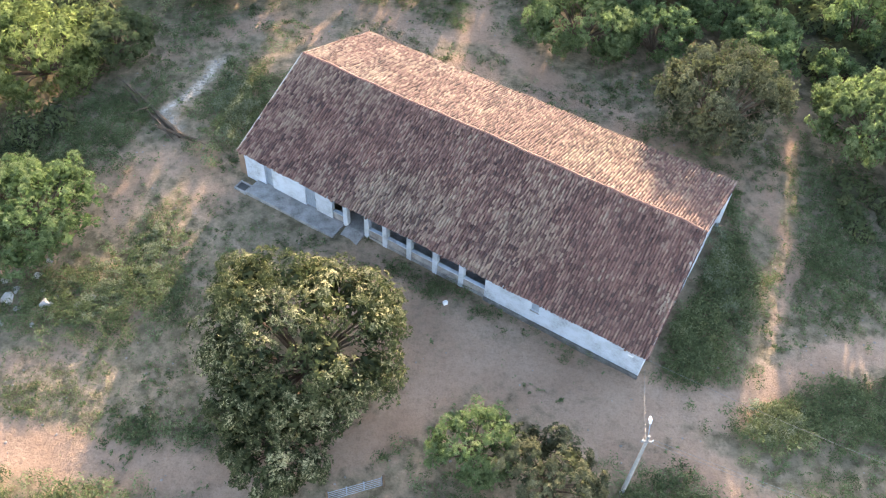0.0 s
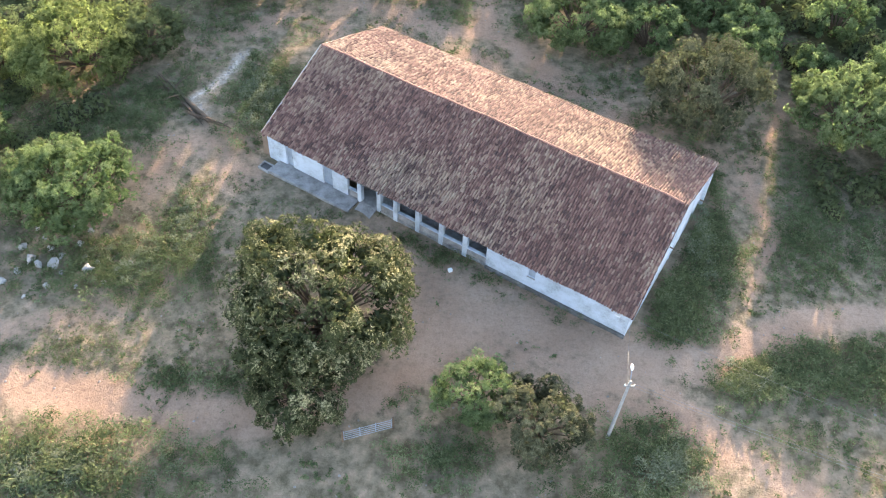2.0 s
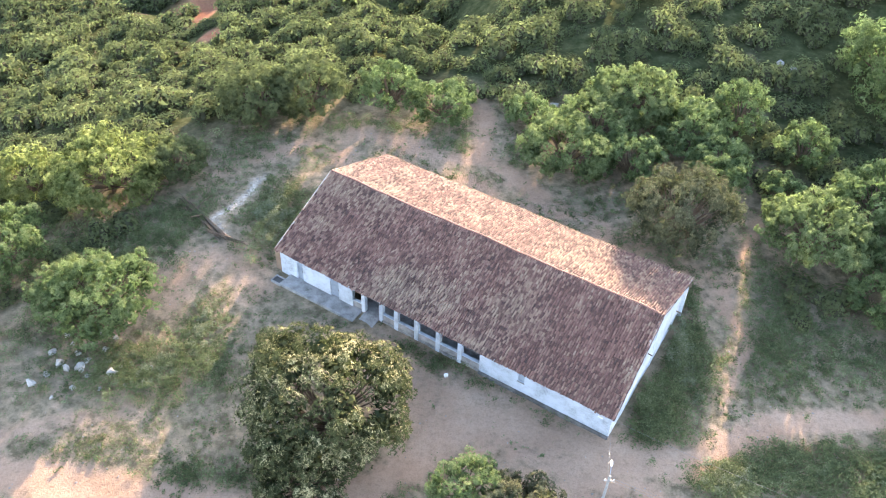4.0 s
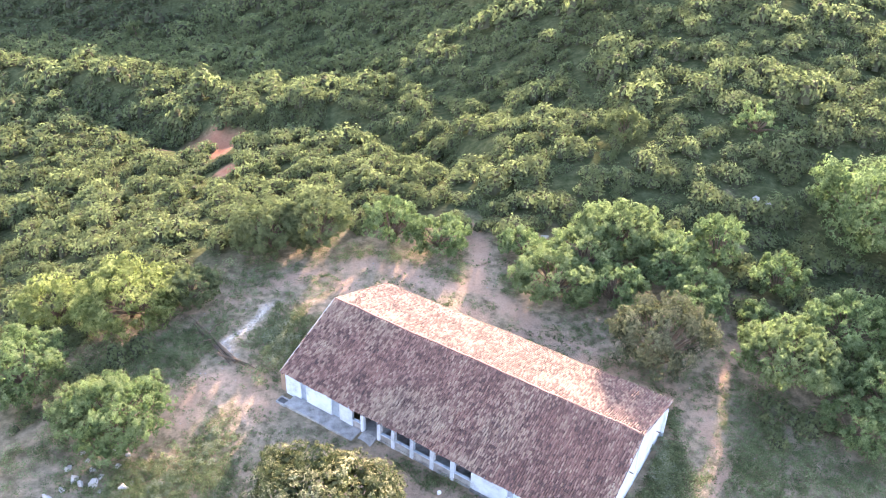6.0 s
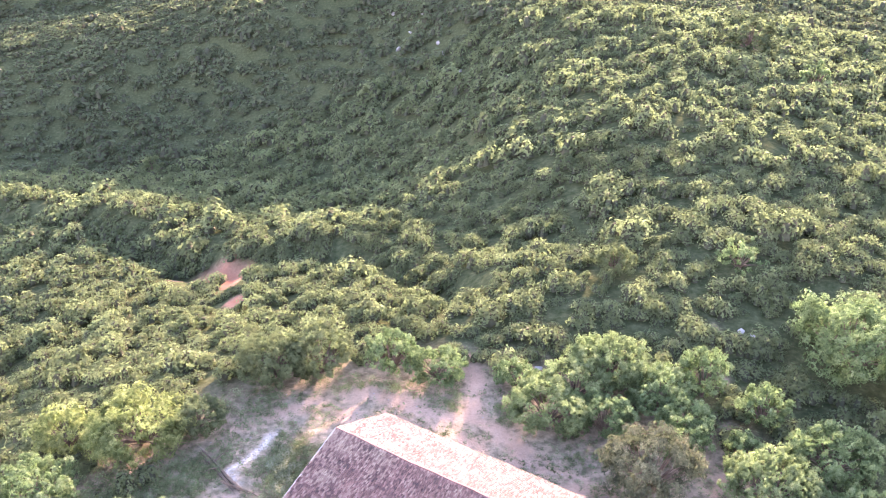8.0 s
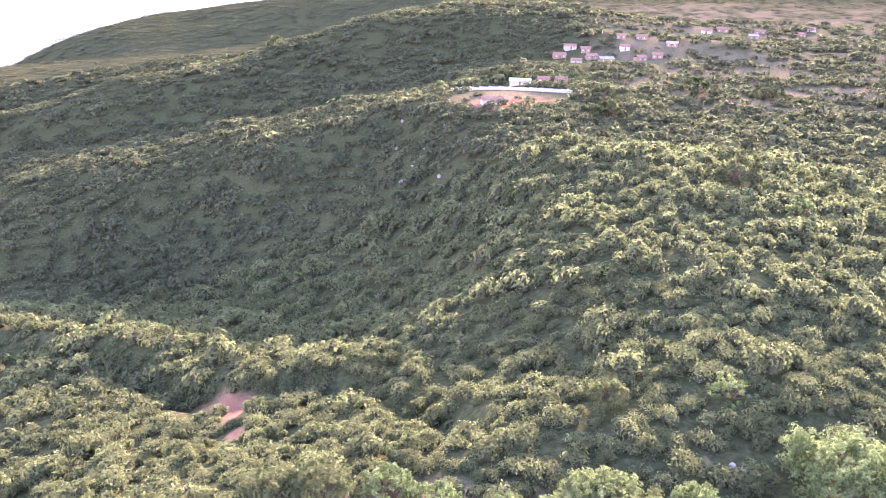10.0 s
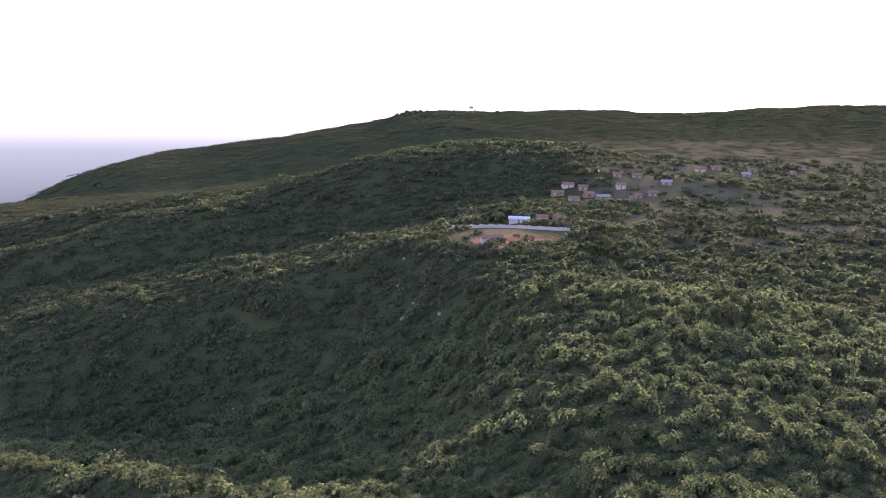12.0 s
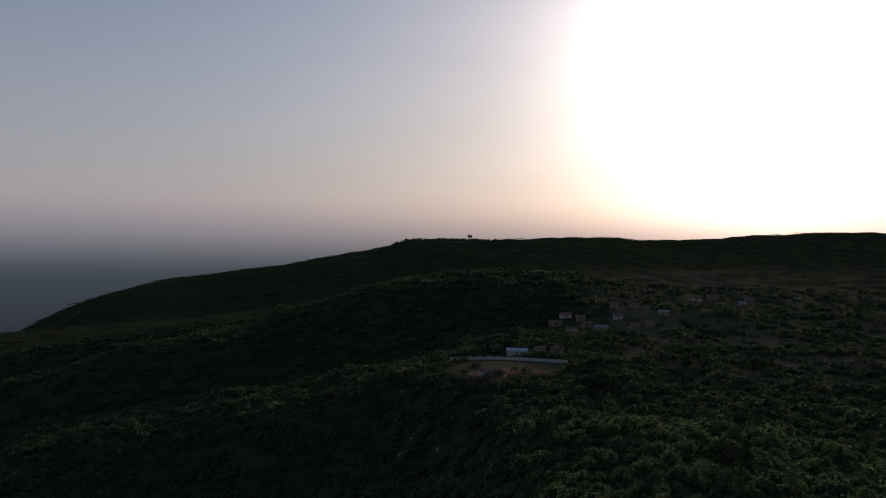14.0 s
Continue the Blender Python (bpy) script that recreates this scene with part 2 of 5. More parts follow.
EDGE_NEAR = knots([(-200, -70), (0, -55), (50, -46), (80, -44), (100, -22), (125, 0), (142, 20), (170, 40), (205, 54), (240, 44), (275, 25),
                   (331, 6), (440, -30), (490, -38), (530, -20), (600, 62), (650, 55), (740, -60), (800, -110), (900, -110), (1000, -40), (1090, 60), (1150, 50),
                   (1300, -80), (1500, -130), (1800, -140), (2600, 200)], 18)
LEVEL = knots([(-200, -1), (60, 0), (90, 0.5), (150, 3.5), (240, 3), (385, 7), (440, 9), (600, 14), (760, 20), (900, 27), (1100, 36), (1300, 50),
               (1500, 60), (2000, 62), (3000, 40), (4200, -150)], 30)


def bumps(x, y, step, seed):
    """Soft rolling noise, the same at every call."""
    r = np.random.RandomState(seed)
    out = np.zeros_like(x)
    for _ in range(7):
        a, p, k = r.uniform(0, 6.283), r.uniform(0, 6.283), 6.283 / (step * r.uniform(0.6, 1.7))
        out += np.sin(k * (x * math.cos(a) + y * math.sin(a)) + p)
    return out / 2.6


# heights of the valley and the plateau rim on a wide net, by x along and y down
NET_X = [-340, -250, -180, -130, -90, -55, -20, 15, 55, 120]
NET_Y = [78, 104, 132, 165, 205, 260, 325, 395, 470, 560]
VALLEY = [[-58.6, -49.2, -42.3, -34.5, -24.4, -9.8, 2.8, 1.5, -0, -1.9],
           [-58.9, -49.9, -42.4, -34.3, -24.9, -16.3, -7.8, 2, 6, 1.5],
           [-59.3, -50.9, -43.2, -35.4, -27.4, -21.6, -15.9, -2.6, 6.1, 3.7],
           [-60.2, -52.4, -45.4, -38.7, -31.5, -24.6, -15.9, -1.3, 8.2, 4.8],
           [-61.4, -54.3, -48.1, -42.5, -34.4, -25, -14.1, -0.8, 9.9, 6.6],
           [-62.6, -55.7, -48.9, -41.3, -32.6, -22.3, -10.7, 0.7, 9.6, 7.7],
           [-62.9, -54.4, -46.6, -36.5, -26.1, -14.4, -2.6, 5.3, 8.8, 7.4],
           [-62.4, -47, -31.5, -21.5, -12, -2.4, 6.6, 10.1, 11.2, 8.8],
           [-62.6, -45.5, -28, -18.5, -10.5, -3, 4, 7.8, 9.9, 10.3],
           [-62.2, -51.6, -43.4, -38, -30.2, -20.8, -7.8, 7.5, 14.3, 13.5]]
RAVINE = [(-150, 215), (-115, 196), (-90, 183), (-76, 168), (-62, 156), (-50, 147), (-31, 143), (-18, 136), (-8, 122), (0, 108), (4, 96)]
STRIP = [(-88, 187), (-104, 194), (-122, 207), (-160, 224)]
# the second spur and the dark hill behind the compound
HILL_X = [-440, -350, -275, -205, -145, -85, 0, 85, 180]
HILL_Y = [545, 585, 620, 655, 690, 725, 770, 850, 980]
HILLS = [[-76, -56, -38, -48, -43, -28, 6, 13, 13],
         [-81, -36, -28, -26, -24, -15, 2, 9, 18],
         [-81, -48, -26, -15, -16, -12, 2, 20, 26],
         [-73, -52, -17, -10, -9, -1, 12, 26, 22],
         [-60, -49, -25, -10, -1, 18, 22, 30, 18],
         [-51, -44, -30, -13, 9, 28, 34, 35, 21],
         [-46, -34, -24, -15, 7, 26, 38, 39, 26],
         [-43, -29, -18, -17, 2, 26, 40, 39, 25],
         [-44, -38, -23, -7, 1, 14, 27, 25, 33]]
# the steep-sided hollow below the knoll: its far and its near rim
FAR_RIM = [(-215, 300), (-191, 319), (-175, 336), (-154, 347), (-127, 366), (-96, 373), (-69, 383), (-49, 391), (-34, 405), (-22, 396), (-4, 352), (14, 302), (28, 262), (42, 229)]
NEAR_RIM = [(42, 229), (36, 201), (29, 186), (14, 168), (1, 165), (-10, 150), (-23, 151), (-44, 160), (-64, 174), (-90, 202), (-124, 227), (-147, 235), (-205, 255)]


def eased(nodes, values, along):
    """Straight stretches between the net's lines, rounded off."""
    k = np.exp(-0.5 * (np.arange(-9, 10) / 3.0) ** 2)
    v = np.array([np.interp(along, nodes, row) for row in values])
    return np.array([np.convolve(np.pad(row, 9, mode="edge"), k / k.sum(), "valid") for row in v])


def net(nodes_x, nodes_y, heights):
    ax, ay = np.arange(nodes_x[0] - 60.0, nodes_x[-1] + 60.0, 4.0), np.arange(nodes_y[0] - 60.0, nodes_y[-1] + 60.0, 4.0)
    return ax, ay, eased(nodes_y, eased(nodes_x, heights, ax).T, ay).T


VALLEY_NET, HILL_NET = net(NET_X, NET_Y, VALLEY), net(HILL_X, HILL_Y, HILLS)


def on_net(x, y, ax, ay, f):
    u, v = np.clip((x - ax[0]) / 4.0, 0, len(ax) - 1.001), np.clip((y - ay[0]) / 4.0, 0, len(ay) - 1.001)
    i, j = u.astype(int), v.astype(int)
    u, v = u - i, v - j
    return f[j, i] * (1 - u) * (1 - v) + f[j, i + 1] * u * (1 - v) + f[j + 1, i] * (1 - u) * v + f[j + 1, i + 1] * u * v


def enclosed(x, y, line):
    """Whether each place lies inside the closed line."""
    odd = np.zeros(np.shape(x), bool)
    for (ax, ay), (bx, by) in zip(line, line[1:] + line[:1]):
        if ay != by:
            odd ^= ((ay > y) != (by > y)) & (x < (bx - ax) * (y - ay) / (by - ay) + ax)
    return odd


def eased_step(t):
    t = np.clip(t, 0, 1)
    return t * t * (3 - 2 * t)


def near_line(x, y, line):
    """The distance from each place to a path through the given corners."""
    best = np.full(np.shape(x), 1e9)
    for (ax, ay), (bx, by) in zip(line, line[1:]):
        dx, dy = bx - ax, by - ay
        t = np.clip(((x - ax) * dx + (y - ay) * dy) / (dx * dx + dy * dy), 0, 1)
        best = np.minimum(best, np.hypot(x - ax - t * dx, y - ay - t * dy))
    return best


def land(x, y):
    x, y = np.asarray(x, float), np.asarray(y, float)
    edge = np.interp(y, *EDGE_NEAR)
    s = edge - x
    soft = 8.0
    sp = soft * np.logaddexp(0, s / soft)
    far = np.clip((y - 700) / 900, 0, 1)
    near_side = 30 * (1 - np.exp(-sp / 45.0)) + 0.10 * sp
    far_side = 9 * (1 - np.exp(-sp / 25.0)) + 0.172 * sp + 0.0015 * np.clip(sp - 450, 0, 400) ** 2 + 8 * np.exp(-((sp - 230) / 170) ** 2)
    drop = near_side + (far_side - near_side) * far
    level = np.interp(y, *LEVEL) + np.clip(x - 60, 0, 900) * 0.016 * np.clip(y / 900, 0, 1.3)
    level = level + 13 * np.clip((x - 540) / 120, 0, 1) * np.clip((y - 1300) / 200, 0, 1)
    z = level - drop
    floor_z = -310.0 - 0.35 * np.clip(-x - 900, 0, 2500)
    z = floor_z + 25 * np.logaddexp(0, (z - floor_z) / 25.0)
    # the valley below the farm, and the ravine that cuts into it
    inside = eased_step((y - 70) / 26) * eased_step((590 - y) / 60) * eased_step((x + 395) / 60) * eased_step((135 - x) / 45)
    z = z + inside * (on_net(x, y, *VALLEY_NET) - z)
    z = z + 6 * np.exp(-(near_line(x, y, STRIP) / 13.0) ** 2)
    behind = eased_step((y - 535) / 40) * eased_step((1000 - y) / 120) * eased_step((x + 500) / 70) * eased_step((245 - x) / 60)
    z = z + behind * (on_net(x, y, *HILL_NET) - z)
    hollow = 19 * (1 - np.exp(-near_line(x, y, FAR_RIM) / 30.0)) * (1 - np.exp(-(near_line(x, y, NEAR_RIM) / 34.0) ** 2))
    z = z - hollow * enclosed(x, y, FAR_RIM + NEAR_RIM[1:])
    z = z + 3 * np.exp(-((x + 27) / 14) ** 2 - ((y - 402) / 12) ** 2)
    z = z - 4.5 * np.exp(-(near_line(x, y, RAVINE) / 5.0) ** 2) * eased_step((y - 92) / 14)
    wild = np.clip((np.hypot(x - 3, y - 45) - 32) / 40, 0, 1)
    z = z + wild * (0.9 * bumps(x, y, 60, 3) + 0.22 * bumps(x, y, 17, 5))
    z = z + np.clip((y - 900) / 300, 0, 1) * 5.0 * bumps(x, y, 330, 9)
    return z + 0.06 * bumps(x, y, 7, 11)


def sheet(x, y):
    """The height of the ground sheet between its grid lines."""
    i = np.clip(np.searchsorted(gx, x) - 1, 0, len(gx) - 2)
    j = np.clip(np.searchsorted(gy, y) - 1, 0, len(gy) - 2)
    u, v = (x - gx[i]) / (gx[i + 1] - gx[i]), (y - gy[j]) / (gy[j + 1] - gy[j])
    return GZ[j, i] * (1 - u) * (1 - v) + GZ[j, i + 1] * u * (1 - v) + GZ[j + 1, i] * (1 - u) * v + GZ[j + 1, i + 1] * u * v


def land_at(x, y):
    return float(sheet(np.array([x]), np.array([y]))[0])


# ---- mesh helpers ----
def part(name, bm, material, parent, label=""):
    """Links a bmesh as one mesh object under a thing or a part."""
    me = bpy.data.meshes.new(name)
    bm.to_mesh(me)
    bm.free()
    me.materials.append(material)
    ob = new(name, me)
    ob.parent = parent
    return tagged(ob, label)


def bulk(name, verts, quads, material, tone=None, tris=None, smooth=False, inner=None):
    """One mesh object out of many small pieces."""
    me = bpy.data.meshes.new(name)
    nq, nt = len(quads), 0 if tris is None else len(tris)
    me.vertices.add(len(verts))
    me.vertices.foreach_set("co", np.ascontiguousarray(verts, dtype=np.float32).ravel())
    idx = np.ascontiguousarray(quads, dtype=np.int32).ravel()
    starts = np.arange(nq, dtype=np.int32) * 4
    if nt:
        idx = np.concatenate([idx, np.ascontiguousarray(tris, dtype=np.int32).ravel()])
        starts = np.concatenate([starts, nq * 4 + np.arange(nt, dtype=np.int32) * 3])
    me.loops.add(len(idx))
    me.loops.foreach_set("vertex_index", idx)
    me.polygons.add(nq + nt)
    me.polygons.foreach_set("loop_start", starts)
    if smooth:
        me.polygons.foreach_set("use_smooth", np.ones(nq + nt, dtype=bool))
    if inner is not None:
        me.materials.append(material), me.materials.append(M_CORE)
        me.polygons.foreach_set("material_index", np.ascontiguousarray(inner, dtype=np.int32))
    me.update(calc_edges=True)
    if tone is not None:
        at = me.attributes.new("tone", "FLOAT", "POINT")
        at.data.foreach_set("value", np.ascontiguousarray(tone, dtype=np.float32))
    if inner is None:
        me.materials.append(material)
    return new(name, me)


def box(bm, x0, x1, y0, y1, z0, z1, bevel=0.0):
    made = bmesh.ops.create_cube(bm, size=1.0, matrix=Matrix.Translation(((x0 + x1) / 2, (y0 + y1) / 2, (z0 + z1) / 2)) @ Matrix.Diagonal((x1 - x0, y1 - y0, z1 - z0, 1)))
    if bevel:
        edges = list({e for v in made["verts"] for e in v.link_edges})
        bmesh.ops.bevel(bm, geom=edges, offset=bevel, segments=1, affect="EDGES")
    return bm


def boxed(*args, **kw):
    return box(bmesh.new(), *args, **kw)


def tube(bm, points, radii, sides=8):
    """A tapered limb, pole or cable through the points."""
    rings = []
    pts = [Vector(p) for p in points]
    for i, p in enumerate(pts):
        way = (pts[min(i + 1, len(pts) - 1)] - pts[max(i - 1, 0)]).normalized()
        a = way.orthogonal().normalized()
        b = way.cross(a)
        r = radii[i] if isinstance(radii, (list, tuple)) else radii
        rings.append([bm.verts.new(p + r * (math.cos(6.2832 * k / sides) * a + math.sin(6.2832 * k / sides) * b)) for k in range(sides)])
    for lo, hi in zip(rings, rings[1:]):
        for k in range(sides):
            bm.faces.new((lo[k], lo[(k + 1) % sides], hi[(k + 1) % sides], hi[k]))
    bm.faces.new(rings[0][::-1])
    bm.faces.new(rings[-1])
    return bm


# ---- ground: one sheet to the horizon ----
ROAD = [(21, 28.9), (15.3, 29.6), (11.2, 31.0), (4.6, 32.5), (0.7, 29.5), (-3, 26.0), (-11.3, 23.6), (-17.4, 24.3), (-21.4, 24.9), (-25.8, 25.8), (-34, 26.5), (-60, 30)]
ROAD_EAST = [(60, 33.5), (44, 34), (34, 33.7), (28.9, 33.2), (24.9, 31.2), (20.5, 28.9)]
SOUTH_PATH = [(13.0, 29.8), (15.4, 28.2), (17.0, 26.2), (19.2, 24.0), (21.6, 21.8), (24.5, 19.6), (32, 14.5)]
EAST_PATH = [(22.6, 30.6), (24.8, 34), (26.2, 37.2), (28.7, 41.8), (27.4, 46.0), (28.8, 50.2), (33.1, 57.6), (35.5, 64.9), (38, 75), (40, 90)]
BACK_PATH = [(-22, 64), (-16.9, 67.6), (-12.4, 69.9), (-7.8, 71.5), (-4.1, 70.5), (0.9, 67.2), (6.0, 67.5), (11.2, 61.6), (15.9, 57.5), (19.9, 54.4), (27, 50)]
BACK_SPUR = [(5.5, 68), (6.0, 75.4), (5.0, 80)]
WEST_YARD = [(-15.5, 46.5), (-17.5, 50.0), (-20, 51.0), (-22.8, 49.0), (-23.2, 44.8)]
LIT_YARD = [(-19.5, 35.5), (-22, 33.4), (-25, 32), (-29, 31), (-33, 29.5)]
YARD = [(-4, 38), (0, 34), (8, 32), (14, 28)]
BACK_YARD = [(-9, 67), (0, 64), (8, 60.5), (15, 57), (21, 52.5), (25.5, 47.5)]


FIELDS = [(150, 640, 30, 9), (210, 690, 40, 8), (120, 560, 18, 7), (260, 760, 45, 10), (190, 560, 30, 6), (250, 620, 35, 7)]
GULLY = [(-17.9, 63.2), (-18.4, 61.1), (-19.1, 59.5), (-20.1, 57.7), (-21.4, 56.6), (-21.3, 55.7), (-20.2, 54.2)]


def redness(x, y):
    """Patches of freshly dug red earth."""
    b = np.clip(1.5 - np.hypot((x + 38.5) / 1.5, (y - 123) / 2.2), 0, 1)
    b = np.maximum(b, np.clip(1.5 - np.hypot((x + 50) / 6.5, (y - 148) / 2.6), 0, 1))
    b = np.maximum(b, np.clip(1.5 - np.hypot((x + 43) / 1.5, (y - 136) / 3.0), 0, 1))
    b = np.maximum(b, np.clip(1.5 - np.hypot((x - 24) / 16.0, (y - 388) / 13.0), 0, 1))
    return np.clip(b * (1.7 + 0.5 * bumps(x, y, 6, 41)), 0, 1)


def pasture(x, y):
    """Open dry grassland with scattered trees, on the plateau round the village."""
    p = eased_step((y - 330) / 110) * eased_step((1150 - y) / 200) * eased_step((x - 48 - 0.03 * y) / 45)
    return p * np.clip(0.75 + 0.55 * bumps(0.45 * x, y, 38, 71) + 0.3 * bumps(x, y, 17, 72), 0, 1)


def bareness(x, y):
    """How bare the earth lies: 1 on trodden ground, 0 under growth."""
    b = np.clip(1.35 - near_line(x, y, ROAD) / 2.2, 0, 1)
    b = np.maximum(b, np.clip(1.5 - near_line(x, y, ROAD_EAST) / 1.25, 0, 1))
    b = np.maximum(b, np.clip(0.85 + 0.25 * bumps(x, y, 6, 53), 0.4, 1) * np.clip(1.4 - near_line(x, y, SOUTH_PATH) / 1.7, 0, 1))
    b = np.maximum(b, np.clip(np.where(y < 39, 0.55, np.where(y < 60, 0.85, 0.35)) + 0.3 * bumps(x, y, 7, 52), 0.1, 1.0) * np.clip(1.2 - near_line(x, y, EAST_PATH) / np.where(y < 39, 0.55, 1.0), 0, 1))
    b = np.maximum(b, np.clip(0.66 + 0.25 * bumps(x, y, 8, 51), 0.25, 1) * np.clip(1.35 - near_line(x, y, BACK_PATH) / 1.8, 0, 1))
    b = np.maximum(b, np.clip(1.3 - near_line(x, y, BACK_SPUR) / 1.6, 0, 1))
    b = np.maximum(b, 0.65 * np.clip(1.3 - near_line(x, y, WEST_YARD) / 3.2, 0, 1))
    b = np.maximum(b, 0.7 * np.clip(1.3 - near_line(x, y, LIT_YARD) / 1.5, 0, 1))
    b = np.maximum(b, 0.8 * np.clip(1.5 - near_line(x, y, YARD) / 4.5, 0, 1))
    b = np.maximum(b, np.clip(0.6 + 0.25 * bumps(x, y, 5, 57), 0.2, 0.9) * np.clip(1.4 - near_line(x, y, BACK_YARD) / 2.6, 0, 1))
    b = np.maximum(b, 0.45 * np.clip(1.4 - np.hypot((x - 20) / 30, (y - 412) / 30), 0, 1))
    b = np.maximum(b, 0.08 * pasture(x, y))
    for cx, cy, rx, ry in FIELDS:
        b = np.maximum(b, 0.10 * np.clip(1.5 - np.hypot((x - cx) / rx, (y - cy) / ry), 0, 1))
    return np.maximum(b, redness(x, y))


def spread(lo, hi, fine, reach, down=1.04, up=1.04):
    """Grid lines, close together between lo and hi and wider apart outwards."""
    v = list(np.arange(lo, hi + 1e-6, fine))
    for sign, start, grow in ((1, v[-1], up), (-1, v[0], down)):
        p, d = start, fine
        while abs(p) < reach:
            d = min(d * grow, 90)
            p += sign * d
            v.append(p)
    return np.array(sorted(v))


gx, gy = spread(-44, 44, 0.8, 4300, 1.048, 1.048), spread(14, 86, 0.8, 4300, down=1.08)
GX, GY = np.meshgrid(gx, gy)
fx, fy = GX.ravel(), GY.ravel()
fz = land(fx, fy)
GZ = fz.reshape(GX.shape)
ny_, nx_ = GX.shape
ii = np.arange(ny_ * nx_).reshape(ny_, nx_)
ground = bulk("ground", np.stack([fx, fy, fz], 1), np.stack([ii[:-1, :-1], ii[:-1, 1:], ii[1:, 1:], ii[1:, :-1]], -1).reshape(-1, 4),
              M_MUD, tone=bareness(fx, fy), smooth=True)
at_red = ground.data.attributes.new("red", "FLOAT", "POINT")
at_red.data.foreach_set("value", redness(fx, fy).astype(np.float32))
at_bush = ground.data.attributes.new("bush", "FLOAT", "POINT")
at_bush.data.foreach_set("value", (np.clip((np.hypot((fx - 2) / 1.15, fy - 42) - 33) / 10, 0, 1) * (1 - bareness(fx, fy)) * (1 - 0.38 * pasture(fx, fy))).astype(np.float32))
at_pale = ground.data.attributes.new("pale", "FLOAT", "POINT")
at_pale.data.foreach_set("value", np.clip(1.3 - near_line(fx, fy, GULLY) / 0.45, 0, 0.9).astype(np.float32))
tagged(ground, "sandy earth ground with worn paths and thin weeds", "ground", kind="structure")


def earth_material():
    m, n, l, b = nodes_of("sandy_earth")
    g = n.new("ShaderNodeNewGeometry")
    at = n.new("ShaderNodeAttribute")
    at.attribute_name = "tone"
    big = noise_node(n, l, 0.16, 5, 0.6, g.outputs["Position"])
    mid = noise_node(n, l, 0.9, 5, 0.65, g.outputs["Position"])
    fine = noise_node(n, l, 7.0, 4, 0.7, g.outputs["Position"])
    sand = ramp(n, [(0.25, (0.246, 0.160, 0.113)), (0.55, (0.315, 0.220, 0.162)), (0.8, (0.356, 0.268, 0.206))])
    l.new(big.outputs["Fac"], sand.inputs[0])
    litter = ramp(n, [(0.3, (0.095, 0.082, 0.052)), (0.50, (0.20, 0.162, 0.112)), (0.70, (0.33, 0.245, 0.18))])
    l.new(mid.outputs["Fac"], litter.inputs[0])
    grit = noise_node(n, l, 3.2, 5, 0.75, g.outputs["Position"])
    both = n.new("ShaderNodeMath")
    both.operation = "MULTIPLY_ADD"
    both.inputs[1].default_value = 0.9
    l.new(grit.outputs["Fac"], both.inputs[0])
    s = n.new("ShaderNodeMath")
    s.operation = "MULTIPLY_ADD"
    s.inputs[1].default_value, s.inputs[2].default_value = 1.3, -1.10
    l.new(mid.outputs["Fac"], s.inputs[0])
    l.new(s.outputs[0], both.inputs[2])
    a = n.new("ShaderNodeMath")
    a.operation = "ADD"
    l.new(at.outputs["Fac"], a.inputs[0]), l.new(both.outputs[0], a.inputs[1])
    edge = ramp(n, [(0.25, (0, 0, 0)), (0.80, (1, 1, 1))])
    l.new(a.outputs[0], edge.inputs[0])
    col = mixed(n, l, edge.outputs[0], litter.outputs[0], sand.outputs[0])
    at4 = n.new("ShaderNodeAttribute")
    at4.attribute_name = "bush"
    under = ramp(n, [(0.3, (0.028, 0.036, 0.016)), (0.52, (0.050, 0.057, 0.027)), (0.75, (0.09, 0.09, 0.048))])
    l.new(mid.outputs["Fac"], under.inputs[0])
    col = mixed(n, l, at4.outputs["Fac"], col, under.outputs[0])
    at3 = n.new("ShaderNodeAttribute")
    at3.attribute_name = "pale"
    wash = n.new("ShaderNodeMath")
    wash.operation = "MULTIPLY"
    worn = ramp(n, [(0.36, (0.1, 0.1, 0.1)), (0.56, (1, 1, 1))])
    l.new(grit.outputs["Fac"], worn.inputs[0])
    l.new(at3.outputs["Fac"], wash.inputs[0]), l.new(worn.outputs[0], wash.inputs[1])
    col = mixed(n, l, wash.outputs[0], col, (0.50, 0.45, 0.40))
    at2 = n.new("ShaderNodeAttribute")
    at2.attribute_name = "red"
    col = mixed(n, l, at2.outputs["Fac"], col, (0.25, 0.112, 0.07))
    speck = ramp(n, [(0.28, (0.70, 0.69, 0.67)), (0.5, (0.97, 0.97, 0.97)), (0.72, (1.1, 1.1, 1.1))])
    l.new(fine.outputs["Fac"], speck.inputs[0])
    col = mixed(n, l, 0.6, col, speck.outputs[0], "MULTIPLY")
    clods = noise_node(n, l, 2.2, 6, 0.75, g.outputs["Position"])
    mottle = ramp(n, [(0.34, (0.74, 0.74, 0.74)), (0.48, (1.0, 1.0, 1.0)), (0.68, (1.14, 1.14, 1.14))])
    l.new(clods.outputs["Fac"], mottle.inputs[0])
    col = mixed(n, l, 0.7, col, mottle.outputs[0], "MULTIPLY")
    l.new(col, b.inputs["Base Color"])
    b.inputs["Roughness"].default_value = 1.0
    b.inputs["Specular IOR Level"].default_value = 0.0
    bp = n.new("ShaderNodeBump")
    bp.inputs["Distance"].default_value = 0.12
    l.new(fine.outputs["Fac"], bp.inputs["Height"])
    lumps = n.new("ShaderNodeBump")
    lumps.inputs["Distance"].default_value = 0.3
    l.new(grit.outputs["Fac"], lumps.inputs["Height"])
    l.new(bp.outputs[0], lumps.inputs["Normal"])
    soft = n.new("ShaderNodeMapRange")  # leaf litter under the bush lies smooth
